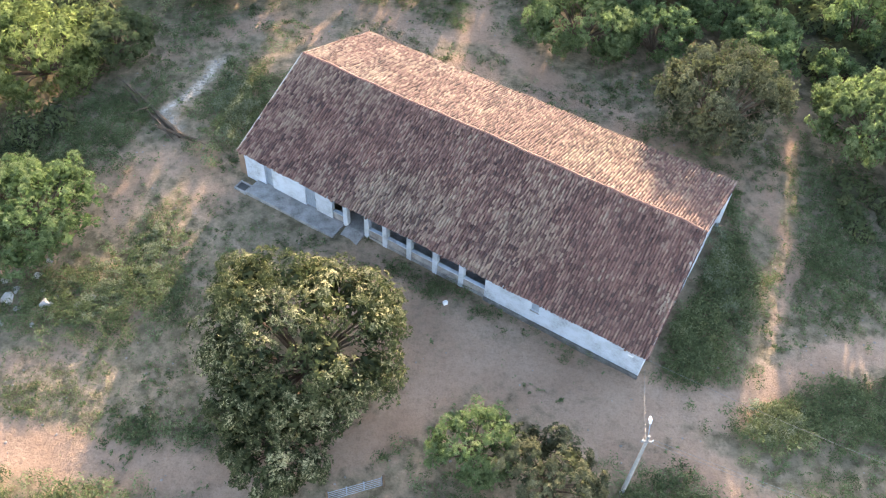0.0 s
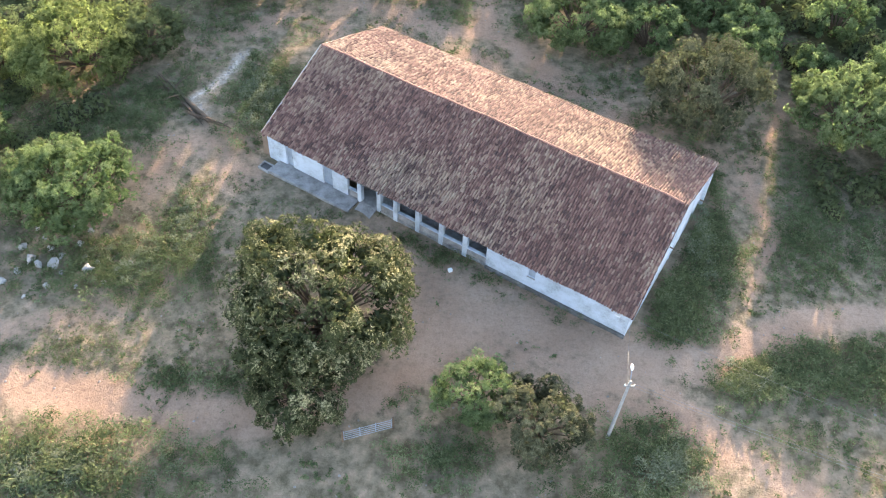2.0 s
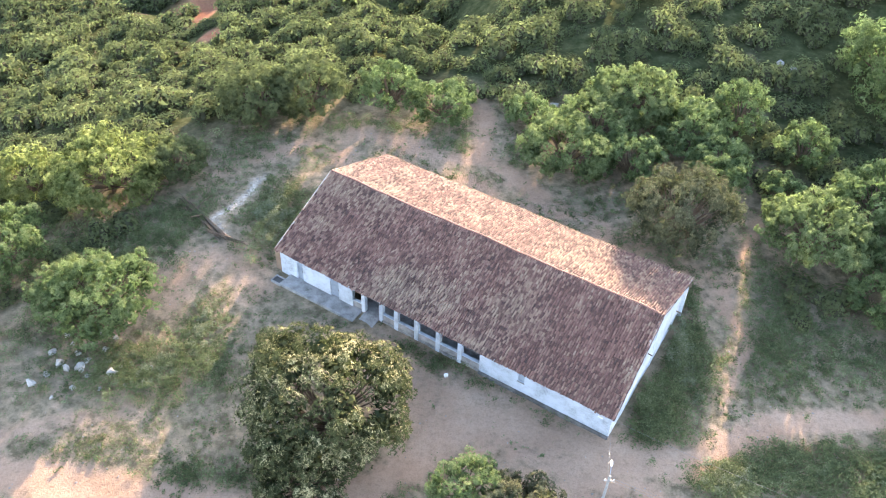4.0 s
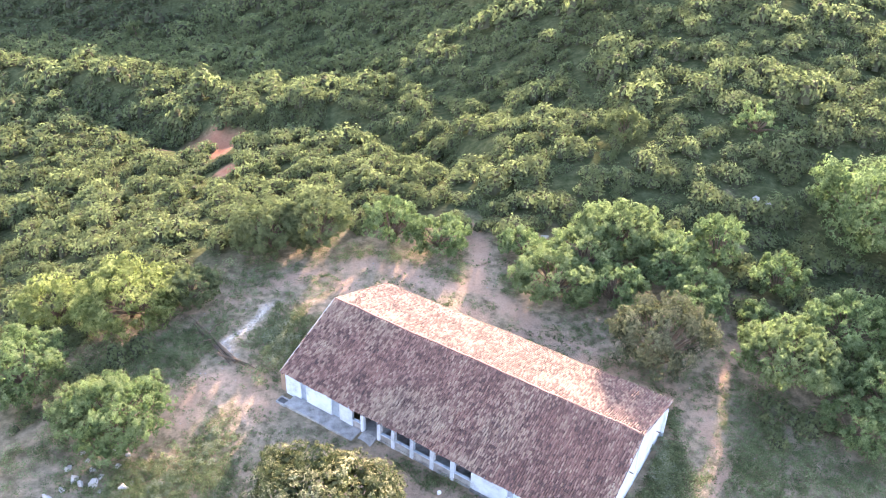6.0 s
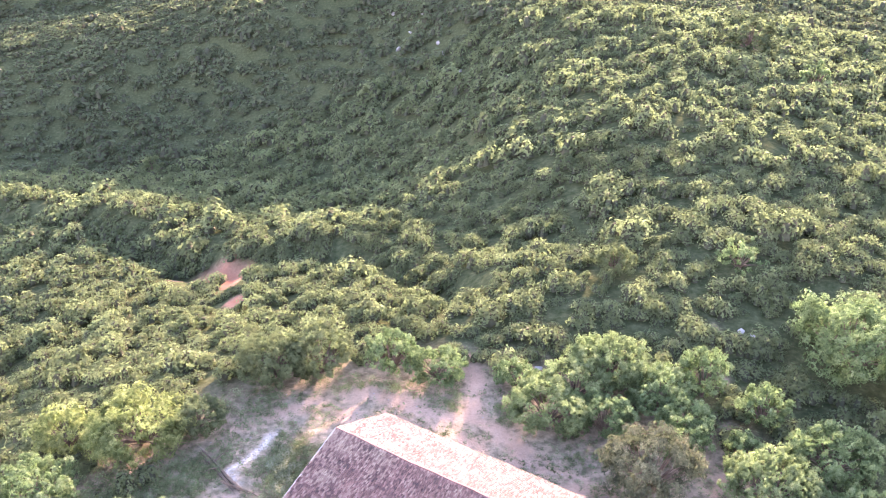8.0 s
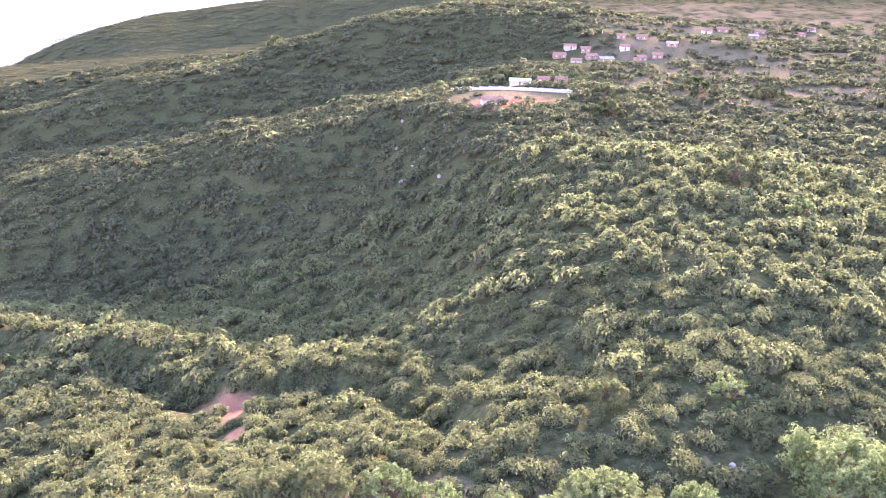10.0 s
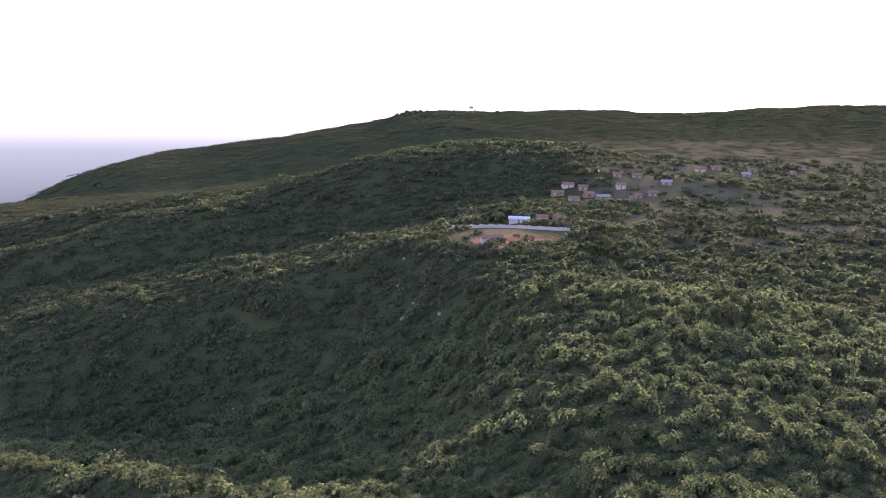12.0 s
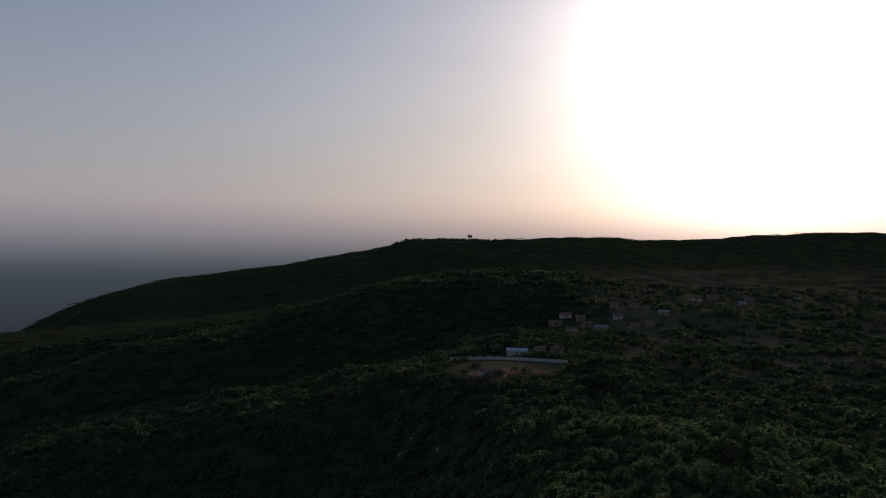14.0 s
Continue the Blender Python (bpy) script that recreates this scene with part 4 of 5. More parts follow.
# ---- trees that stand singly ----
plant(tree("mango_tree", 8, 7.5, 7.9, 18000, 0.115, M_MANGO, "large dense mango tree with yellow-green flush and painted sunlit tops on the yard", lobes=56, clear=0.02, count=8, stretch=(1.06, 0.92), domed=True), -7.1, 31.0)
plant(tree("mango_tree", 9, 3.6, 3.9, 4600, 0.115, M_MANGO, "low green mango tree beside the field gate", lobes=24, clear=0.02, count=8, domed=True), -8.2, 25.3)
SINGLE = [  # x, y, radius, height, leaf tufts where it stands far off, label
    (-27.7, 42.3, 5.0, 6.2, 15000, "round bright green tree beside the stone rubble"),
    (-31.5, 43.5, 3.4, 4.8, 3600, "bright green tree in dark scrub"),
    (-40.0, 49.5, 4.8, 6.6, 5000, "round bright green tree in dark scrub"),
    (3.7, 24.9, 2.8, 4.0, 6500, "leafy green shrub tree at the yard's edge"),
    (8.0, 22.9, 3.3, 4.6, 9000, "dusty olive shrub tree beside the power pole"),
    (-33.2, 61.5, 6.4, 6.0, 16000, "wide pale green shrub tree behind the cleared yard"),
    (-27.0, 63.8, 3.6, 4.4, 4200, "grey-green shrub tree behind the cleared yard"),
    (-42.5, 63.0, 4.6, 5.0, 6000, "yellow-green young tree in the scrub"),
    (-5.0, 76.2, 3.6, 6.6, 5000, "dark green shrub tree behind the house"),
    (1.0, 74.8, 3.8, 4.4, 3800, "round dark green tree behind the house"),
    (-14.2, 76.0, 4.6, 6.8, 6400, "grey-green shrub tree behind the house"),
    (-19.8, 75.0, 5.4, 6.2, 6400, "grey-green shrub tree behind the house"),
    (11.0, 74.0, 2.8, 3.8, 2600, "small green tree beside the back path"),
    (14.3, 66.6, 5.6, 5.4, 9500, "bright leafy green tree behind the house"),
    (18.5, 72.0, 4.6, 5.4, 6200, "bright leafy green tree behind the house"),
    (23.0, 76.0, 5.4, 6.2, 8000, "bright broad green tree behind the house"),
    (21.0, 65.5, 3.8, 5.2, 5200, "leafy green tree behind the house"),
    (24.2, 54.7, 5.4, 9.0, 15000, "dusty olive tree overhanging the back yard"),
    (30.4, 65.2, 4.0, 5.2, 4200, "green tree beside the sandy path"),
    (28.5, 70.5, 4.6, 5.4, 4200, "green tree beside the sandy path"),
    (40.6, 68.4, 3.4, 5.2, 3600, "round green tree beside the sandy path"),
    (36.4, 61.2, 2.4, 3.6, 1800, "low green shrub beside the sandy path"),
    (37.4, 53.6, 5.8, 6.2, 11000, "bright broad green tree beside the sandy path"),
    (45.0, 59.0, 5.2, 6.4, 5000, "dark green tree in the eastern scrub"),
    (46.0, 49.0, 4.6, 5.4, 4200, "dark green tree in the eastern scrub"),
    (41.5, 45.5, 3.4, 4.0, 2800, "low green tree in the eastern scrub"),
    (55.5, 80.5, 8.6, 10.5, 9000, "tall spreading pale green tree"),
    (62.0, 72.0, 6.4, 8.0, 6000, "tall spreading pale green tree"),
    (27.5, 103.0, 3.6, 5.2, 2600, "pale dry shrub tree on the slope"),
    (47.0, 104.0, 5.0, 6.0, 3000, "round green tree on the slope"),
    (84.0, 236.0, 9.0, 11.5, 3600, "single large dark tree on the plateau"),
    # added tree, placed to keep low sun off the sandy path
    (34.6, 73.8, 3.4, 7.2, 3600, "round green tree beside the sandy path"),
    (29.6, 61.5, 3.2, 5.2, 3400, "leafy green tree beside the sandy path"),
    (14.0, 476.0, 7.0, 7.5, 1500, "dark spreading tree beside the far compound"),
    (22.0, 484.0, 6.5, 7.0, 1200, "dark spreading tree beside the far compound"),
    (-14.0, 478.0, 5.0, 5.0, 900, "low dark tree beside the compound wall"),
    (93.0, 205.0, 6.0, 7.5, 1800, "round green tree on the plateau"),
    (-107.0, 272.0, 6.0, 8.0, 1600, "pale round tree on the far valley side"),
    (-166.0, 740.0, 11.0, 10.0, 1200, "pale round tree on the far spur"),
    (63.0, 352.0, 9.0, 10.0, 1500, "dark round tree near the far compound"),
    (66.0, 395.0, 7.0, 8.0, 1000, "dark round tree near the far compound"),
    (118.0, 430.0, 12.0, 11.0, 1300, "dark spreading tree near the village"),
    (150.0, 425.0, 11.0, 10.0, 1200, "dark spreading tree near the village"),
]
def leaves_of(label):
    for words, m in (("olive", M_OLIVE), ("round bright", M_TREE), ("bright", M_LIME), ("tall spreading pale", M_TREE), ("pale green shrub", M_PALE), ("yellow-green", M_PALE), ("large dark", M_DARK), ("dark spreading", M_DARK), ("dark round tree near", M_DARK), ("pale", M_SCRUB), ("grey", M_SCRUB)):
        if words in label:
            return m
    return M_TREE


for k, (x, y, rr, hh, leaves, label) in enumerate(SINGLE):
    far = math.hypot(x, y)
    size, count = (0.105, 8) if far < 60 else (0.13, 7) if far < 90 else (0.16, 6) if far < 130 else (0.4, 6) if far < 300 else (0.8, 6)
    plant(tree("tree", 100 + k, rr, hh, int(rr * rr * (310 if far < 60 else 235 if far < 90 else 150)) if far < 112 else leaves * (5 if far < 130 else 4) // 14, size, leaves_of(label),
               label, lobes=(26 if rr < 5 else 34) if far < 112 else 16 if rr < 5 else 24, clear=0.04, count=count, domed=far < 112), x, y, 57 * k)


# ---- scrubland ----
COMPOUND = [(-8.0, 463.0), (22.6, 442.5), (54.0, 424.5)]
village_r = random.Random(12)
VILLAGE = [(x, y, village_r.uniform(6, 10), village_r.uniform(5, 6.5), village_r.uniform(-25, 25)) for x, y in (  # x, y, length, depth, turn
    (72, 621), (82, 611), (84, 594), (63, 603), (70, 556), (93, 586), (110, 636), (126, 640), (108, 605), (115, 581), (127, 583), (142, 612),
    (195, 732), (212, 748), (246, 757), (271, 730), (290, 765), (228, 715))]


def ring_places(r0, r1, step0, step1, seed, cx=3.0, cy=-8.0):
    r = np.random.RandomState(seed)
    half = radians(37) if r0 < 100 else radians(33.5) if r0 < 300 else radians(30.5)
    X, Y, S = [], [], []
    rad = r0
    while rad < r1:
        s = step0 + (step1 - step0) * (rad - r0) / (r1 - r0)
        n = int(2 * half * rad / s)
        a = -half + (np.arange(n) + r.uniform(0, 1)) * s / rad + r.uniform(-0.8, 0.8, n) * s / rad
        q = rad + r.uniform(-0.8, 0.8, n) * s
        X.append(cx + q * np.sin(a)), Y.append(cy + q * np.cos(a)), S.append(np.full(n, s))
        rad += s * 0.9
    return np.concatenate(X), np.concatenate(Y), np.concatenate(S)


def wild(x, y):
    """Where the bush closes in, outside yard, paths and clearings."""
    w = (y > 75.5) | ((x < -29) & (y > 52)) | ((x < -34) & (y > 40)) | ((x > 31) & (y > 44)) | ((x > 20) & (y > 69))
    w &= (bareness(x, y) < 0.30) | (y > 300)
    for tx, ty, rr, *_ in SINGLE:
        w &= np.hypot(x - tx, y - ty) > rr * 0.85
    w &= (np.hypot((x + 38.2) / 2.8, (y - 121) / 4.8) > 1) & (np.hypot((x + 52) / 11, (y - 145) / 8) > 1) & (np.hypot((x + 42.5) / 3.0, (y - 134) / 5.0) > 1)
    w &= (near_line(x, y + 3.5, COMPOUND) > 7) & (np.hypot((x - 40) / 20, (y - 464) / 12) > 1) & (np.hypot((x - 12) / 9, (y - 392) / 6) > 1)
    w &= (np.hypot((x - 20) / 32, (y - 412) / 34) > 1) | (np.sin(x * 1.7 + y) + np.sin(y * 1.3 - x * 0.6) > 1.25)
    for ox_, oy_ in ((43.5, 86.5), (15, 77.5), (-29, 388), (-29, 361), (-24, 322), (-17, 340), (-11, 325), (-8, 312), (-6, 300)):
        w &= np.hypot((x - ox_) / 2.6, (y - oy_) / 3.6) > 1
    w &= (pasture(x, y) < 0.45) | (np.sin(x * 12.9 + y * 78.2) * 43758.5 % 1.0 < 0.42)
    for hx_, hy_, *_ in VILLAGE:
        w &= np.hypot((x - hx_) / 8, (y - hy_ + 14) / 22) > 1
    return w


def scrub(name, r0, r1, s0, s1, leaves, size, seed, label, lobes=6, count=8, sides=6, tall=1.0, wide=1.0, material=None, airy=False, up=0.1, core=True):
    x, y, s = ring_places(r0, r1, s0, s1, seed)
    keep = wild(x, y)
    x, y, s = x[keep], y[keep], s[keep]
    r = np.random.RandomState(seed + 1)
    rad = wide * s * r.uniform(0.45, 1.0, len(x)) * (1 + 0.5 * (r.uniform(0, 1, len(x)) > 0.9))
    hgt = rad / wide * r.uniform(0.65, 1.15, len(x)) * np.clip(5.0 / s, 0.5, 1.0) * tall
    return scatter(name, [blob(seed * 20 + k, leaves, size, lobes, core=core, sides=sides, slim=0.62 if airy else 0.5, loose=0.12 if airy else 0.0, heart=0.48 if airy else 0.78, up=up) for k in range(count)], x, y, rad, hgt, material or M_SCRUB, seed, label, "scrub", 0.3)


scrub("near_scrub", 56, 165, 3.1, 3.8, 430, 0.064, 21, "dense dry-green shrubs round the cleared yard", lobes=7, sides=4, wide=1.04, airy=True)
scrub("valley_scrub", 165, 310, 3.9, 5.0, 145, 0.096, 24, "dense dry-green shrubs on the valley sides", lobes=5, sides=4, wide=1.06, airy=True)
scrub("hillside_scrub", 310, 900, 5.0, 10.5, 40, 0.152, 22, "dense dry-green scrub on the far hillsides", lobes=4, sides=3, tall=0.85, wide=1.15, material=M_FAR, airy=True)
scrub("plateau_scrub", 900, 2100, 9.5, 20.0, 13, 0.18, 23, "scrub woods on the far plateau", lobes=3, sides=3, tall=0.30, wide=1.5, up=0.5, core=False, material=M_RIDGE)
sky_r = np.random.RandomState(83)
sk_x, sk_y = np.concatenate([sky_r.uniform(-165, 60, 110), sky_r.uniform(60, 700, 110)]), np.concatenate([sky_r.uniform(1480, 1880, 110), sky_r.uniform(1450, 2050, 110)])
sk_r = np.where(sk_x < 60, sky_r.uniform(3, 5.5, 220), sky_r.uniform(2.5, 4, 220))
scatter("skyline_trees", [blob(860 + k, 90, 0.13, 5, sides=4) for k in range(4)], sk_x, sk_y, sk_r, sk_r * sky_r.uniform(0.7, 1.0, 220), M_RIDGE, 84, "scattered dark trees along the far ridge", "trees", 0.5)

# ---- weeds and grass of the yard ----
WEEDS = [  # x, y, reach in x and y, plants, height
    (-21.5, 37, 5, 3.5, 330, 0.65), (-17.4, 37.6, 2, 3.2, 150, 0.5), (-26.5, 37.2, 3.2, 2.6, 240, 0.42), (-14.8, 35.5, 2.4, 1.2, 110, 0.25), (-17.0, 26.6, 1.6, 1.4, 120, 0.4), (-13.6, 26.8, 2.0, 1.6, 120, 0.35), (-24, 35.0, 5, 2.2, 110, 0.6), (-18, 43, 4, 3, 80, 0.4), (-33, 40, 6, 8, 200, 0.9), (-17, 31, 5, 4, 120, 0.22), (-25.0, 28.9, 4.5, 1.7, 1100, 0.15), (-19.6, 41.5, 1.6, 3.4, 260, 0.4), (-15.2, 57, 2.6, 5.0, 220, 0.8), (-16, 36.5, 4, 3, 90, 0.35),
    (19.4, 34.5, 2.5, 4.0, 430, 0.8), (22.4, 40.5, 2.2, 5.0, 430, 0.8), (18.0, 31.6, 1.8, 1.4, 70, 0.7), (28.6, 28.7, 5.2, 2.6, 420, 0.7), (35, 28, 5, 3.4, 220, 0.8), (23.6, 27.6, 2.4, 1.5, 190, 0.75), (28.0, 39.5, 1.8, 3.0, 120, 0.35), (32, 43, 3, 3, 150, 0.5), (27, 23, 4, 3, 110, 0.5), (38, 28.5, 6, 4, 180, 1.0),
    (36, 41, 6, 5.0, 380, 0.55), (33.0, 50, 3, 5, 120, 0.6), (2.0, 38.2, 3.6, 0.9, 110, 0.5), (5.2, 36.3, 1.6, 0.8, 40, 0.45), (11.4, 32.9, 2.4, 0.7, 60, 0.5), (-6.5, 42.6, 3.4, 0.9, 50, 0.4),
    (-15, 58, 4, 6, 230, 0.75), (-21.5, 61, 4, 4, 90, 0.6), (-26.5, 54.5, 4, 4, 330, 0.65), (-23.5, 57.5, 3, 3, 200, 0.5), (-29, 50, 4, 4, 260, 0.7), (-24, 19.5, 7, 3.2, 300, 1.0), (-15, 20, 4, 3, 120, 0.7), (-18, 26.5, 2.5, 1.4, 60, 0.45), (-14, 26.8, 2.5, 1.4, 60, 0.4),
    (1.5, 21.0, 3, 2.0, 120, 0.8), (-1.5, 25.3, 1.4, 0.9, 30, 0.5), (15.6, 22.0, 3.6, 2.4, 240, 0.8), (13.0, 18.5, 4, 2.0, 110, 0.8), (-22, 31, 5, 4.5, 420, 0.17), (-12, 34, 4, 5, 260, 0.14), (-10, 25.8, 4, 1.5, 80, 0.4), (-11.2, 43.4, 3.6, 1.2, 150, 0.18), (-3.0, 39.6, 3.2, 1.0, 110, 0.22), (-14.5, 45.6, 1.6, 1.0, 60, 0.2), (-7.5, 41.0, 4, 1.4, 120, 0.16), (-2.5, 39.8, 2.5, 0.9, 150, 0.4), (7.5, 34.5, 2.5, 0.6, 70, 0.32), (1.0, 37.6, 3.5, 1.0, 90, 0.22), (30.5, 41, 2.5, 4, 180, 0.55), (10, 58, 6, 2.6, 130, 0.45), (2.5, 63, 5, 2.0, 100, 0.45), (18, 55, 4, 2.4, 110, 0.5), (-3, 67, 5, 2, 60, 0.45),
    (2.5, 70.5, 2.5, 2.5, 80, 0.6), (9.5, 69, 2.0, 3.0, 80, 0.6), (-8, 36, 8, 5, 140, 0.14), (4, 31, 8, 4, 90, 0.14), (-12, 39.5, 6, 3.5, 170, 0.22), (-22, 46, 5, 6, 100, 0.28), (-10, 26, 6, 4, 130, 0.25), (29, 37, 3, 4, 90, 0.35),
    (-34, 52, 6, 7, 220, 0.9), (-20, 69, 6, 4, 170, 0.8), (31, 57, 2.5, 5, 50, 0.4), (27.5, 36.0, 4, 0.9, 70, 0.35), (24, 46, 1.6, 6, 160, 0.8), (28, 52, 2, 6, 90, 0.5), (6, 73, 1.5, 4, 40, 0.4), (42, 39, 5, 6, 260, 0.8), (33, 46, 3, 4, 220, 0.5), (31.5, 38.5, 2.5, 2.5, 160, 0.4), (-38, 28, 5, 5, 120, 0.7), (17, 60, 5, 3, 130, 0.5), (24, 55, 4, 3, 110, 0.5), (-8, 73, 8, 2, 110, 0.8),
]
wr = np.random.RandomState(77)
wx, wy, wh = [], [], []
for x, y, rx, ry, n, h in WEEDS:
    q = wr.normal(size=(n, 2)) * 0.55
    wx.append(x + q[:, 0] * rx), wy.append(y + q[:, 1] * ry), wh.append(h * wr.uniform(0.45, 1.25, n))
wx, wy, wh = np.concatenate(wx), np.concatenate(wy), np.concatenate(wh)
hx, hy = wx + 13.85, wy - 48.69
hu, hn = hx * 0.84785 - hy * 0.53024, hx * 0.53024 + hy * 0.84785
ok = ~((hu > -0.3) & (hu < 34.3) & (hn > 0.1) & (hn < 17.6)) & ~((hu > 0.8) & (hu < 11.8) & (hn > -1.5) & (hn < 1))
ok &= near_line(wx, wy, GULLY) > 0.9
ok &= (bareness(wx, wy) < 0.72) | (wr.uniform(0, 1, len(wx)) < 0.2)
wx, wy, wh = wx[ok], wy[ok], wh[ok]
wide_ = wh * wr.uniform(0.8, 1.4, len(wx))
tall_ = wh > 0.5
scatter("bushy_weeds", [blob(900 + k, 66, 0.094, 7, core=False, slim=0.42, loose=0.12) for k in range(8)], wx[tall_], wy[tall_], wide_[tall_], wh[tall_], M_WEED, 5, "knee-high dusty green weeds on the yard", "weeds", 0.02)
scatter("low_weeds", [blob(910 + k, 19, 0.16, 5, core=False) for k in range(8)], wx[~tall_], wy[~tall_], wide_[~tall_], wh[~tall_], M_WEED, 4, "low thin weeds on sandy earth", "weeds", 0.02)
PALE_WEEDS = [(-15.4, 56.5, 1.6, 4.0, 60, 1.0), (22.4, 40, 1.0, 4.5, 55, 0.95), (-22, 37.5, 3.2, 2.2, 60, 0.75), (23.4, 27.8, 2.0, 1.2, 45, 0.9), (16.8, 20.6, 1.8, 1.4, 60, 1.0), (-24, 19.6, 5, 1.6, 80, 1.0), (-19.3, 41.5, 1.0, 3.0, 40, 0.6)]
px_, py_, ph_ = [], [], []
for x, y, rx, ry, n, h in PALE_WEEDS:
    q = wr.normal(size=(n, 2)) * 0.55
    px_.append(x + q[:, 0] * rx), py_.append(y + q[:, 1] * ry), ph_.append(h * wr.uniform(0.55, 1.2, n))
px_, py_, ph_ = np.concatenate(px_), np.concatenate(py_), np.concatenate(ph_)
scatter("pale_weeds", [blob(930 + k, 130, 0.075, 7, core=False, slim=0.55, loose=0.1) for k in range(6)], px_, py_, ph_ * wr.uniform(0.7, 1.0, len(px_)), ph_, M_DUSTY, 7, "pale-leaved bushy weeds on the yard", "weeds", 0.02)
# thin tufts all over the trodden earth
tx, ty = wr.uniform(-34, 36, 20000), wr.uniform(15, 73, 20000)
hx, hy = tx + 13.85, ty - 48.69
hu, hn = hx * 0.84785 - hy * 0.53024, hx * 0.53024 + hy * 0.84785
ok = ~((hu > -0.5) & (hu < 34.5) & (hn > -0.1) & (hn < 17.8)) & ~((hu > 0.8) & (hu < 11.8) & (hn > -2.2) & (hn < 1))
patchy = bumps(tx, ty, 9, 31) + 0.7 * bumps(tx, ty, 3.5, 32) + wr.normal(0, 0.5, len(tx))
ok &= patchy > 0.55 + 1.3 * bareness(tx, ty)
tx, ty = tx[ok], ty[ok]
th = 0.07 + 0.26 * wr.uniform(0, 1, len(tx)) ** 2
scatter("grass_tufts", [blob(950 + k, 20, 0.24, 3, core=False) for k in range(8)], tx, ty, th * wr.uniform(0.9, 1.8, len(tx)), th, M_WEED, 6, "thin dry grass tufts on sandy earth", "grass", 0.01)

# stones and clods on the trodden earth
def clod(seed):
    r = np.random.RandomState(seed)
    v = np.array([(0, 0, 1.0), (1, 0, 0.15), (0.3, 0.95, 0.2), (-0.8, 0.6, 0.1), (-0.8, -0.6, 0.2), (0.3, -0.95, 0.1)]) * r.uniform(0.7, 1.2, (6, 3))
    return v, np.array([(0, 1, 2), (0, 2, 3), (0, 3, 4), (0, 4, 5), (0, 5, 1)]), np.zeros(5, int)


sx_, sy_ = wr.uniform(-30, 34, 3200), wr.uniform(16, 72, 3200)
hx, hy = sx_ + 13.85, sy_ - 48.69
hu, hn = hx * 0.84785 - hy * 0.53024, hx * 0.53024 + hy * 0.84785
ok = ~((hu > -0.5) & (hu < 34.5) & (hn > -0.1) & (hn < 17.8)) & ~((hu > 0.8) & (hu < 11.8) & (hn > -2.2) & (hn < 1))
ok &= bumps(sx_, sy_, 6, 61) + wr.normal(0, 0.6, len(sx_)) > 0.1
sx_, sy_ = sx_[ok], sy_[ok]
ss = 0.025 + 0.10 * wr.uniform(0, 1, len(sx_)) ** 3
scatter("pebbles", [clod(k) for k in range(6)], sx_, sy_, ss, ss * 0.8, M_ROCK, 8, "loose stones and clods on sandy earth", "stones", 0.01)


# ---- things in the yard ----
def power_pole(x, y, height):
    top = new("power_pole")
    top.matrix_basis = pose(x, y, land_at(x, y), -6.7, 4.6, 0)
    bm = bmesh.new()
    tube(bm, [(0, 0, -0.6), (0, 0, height * 0.5), (0, 0, height)], [0.15, 0.12, 0.09], 8)
    part("shaft", bm, M_CONCRETE, top)
    part("crossarm", boxed(-0.36, 0.36, -0.14, -0.02, height - 0.45, height - 0.36, bevel=0.01), M_CABLE, top)
    for k in (-0.3, 0.3):
        bm = bmesh.new()
        tube(bm, [(k, -0.08, height - 0.36), (k, -0.08, height - 0.31), (k, -0.08, height - 0.24)], [0.025, 0.04, 0.03], 8)
        part("insulator", bm, M_WHITE, top)
    bm = bmesh.new()
    tube(bm, [(0.05, 0, height - 0.6), (0.1, 0.4, height - 0.1), (0.19, 0.85, height + 0.15)], 0.028, 6)
    part("lamp_arm", bm, M_STEEL, top)
    bm = bmesh.new()
    tube(bm, [(0.17, 0.75, height + 0.12), (0.2, 0.95, height + 0.2), (0.24, 1.2, height + 0.2)], [0.06, 0.125, 0.07], 8)
    part("lamp_head", bm, M_WHITE, top, "white street lamp head")
    return tagged(top, "grey concrete power pole with a street lamp", "power pole")


POLE = (12.85, 22.9)
power_pole(*POLE, 6.2)


def cable(a, b, sag, label):
    bm = bmesh.new()
    a, b = Vector(a), Vector(b)
    tube(bm, [a.lerp(b, k / 14) - Vector((0, 0, sag * 4 * (k / 14) * (1 - k / 14))) for k in range(15)], 0.009, 4)
    ob = part("overhead_cable", bm, M_CABLE, None)
    return tagged(ob, label, "cable", "overhead cables")


cable((13.2, 23.4, 5.7), (14.9, 30.9, 2.75), 0.25, "thin pale service cable from pole to house")
cable((14.9, 30.9, 2.75), (44.0, 15.0, 6.0), 1.2, "thin pale cable slung over the yard")
for dx in (-0.45, 0.45):
    cable((13.25 + 0.66 * dx, 23.45, 5.92), (50.0 + dx, 8.5, 7.6), 0.9, "thin pale overhead power line")


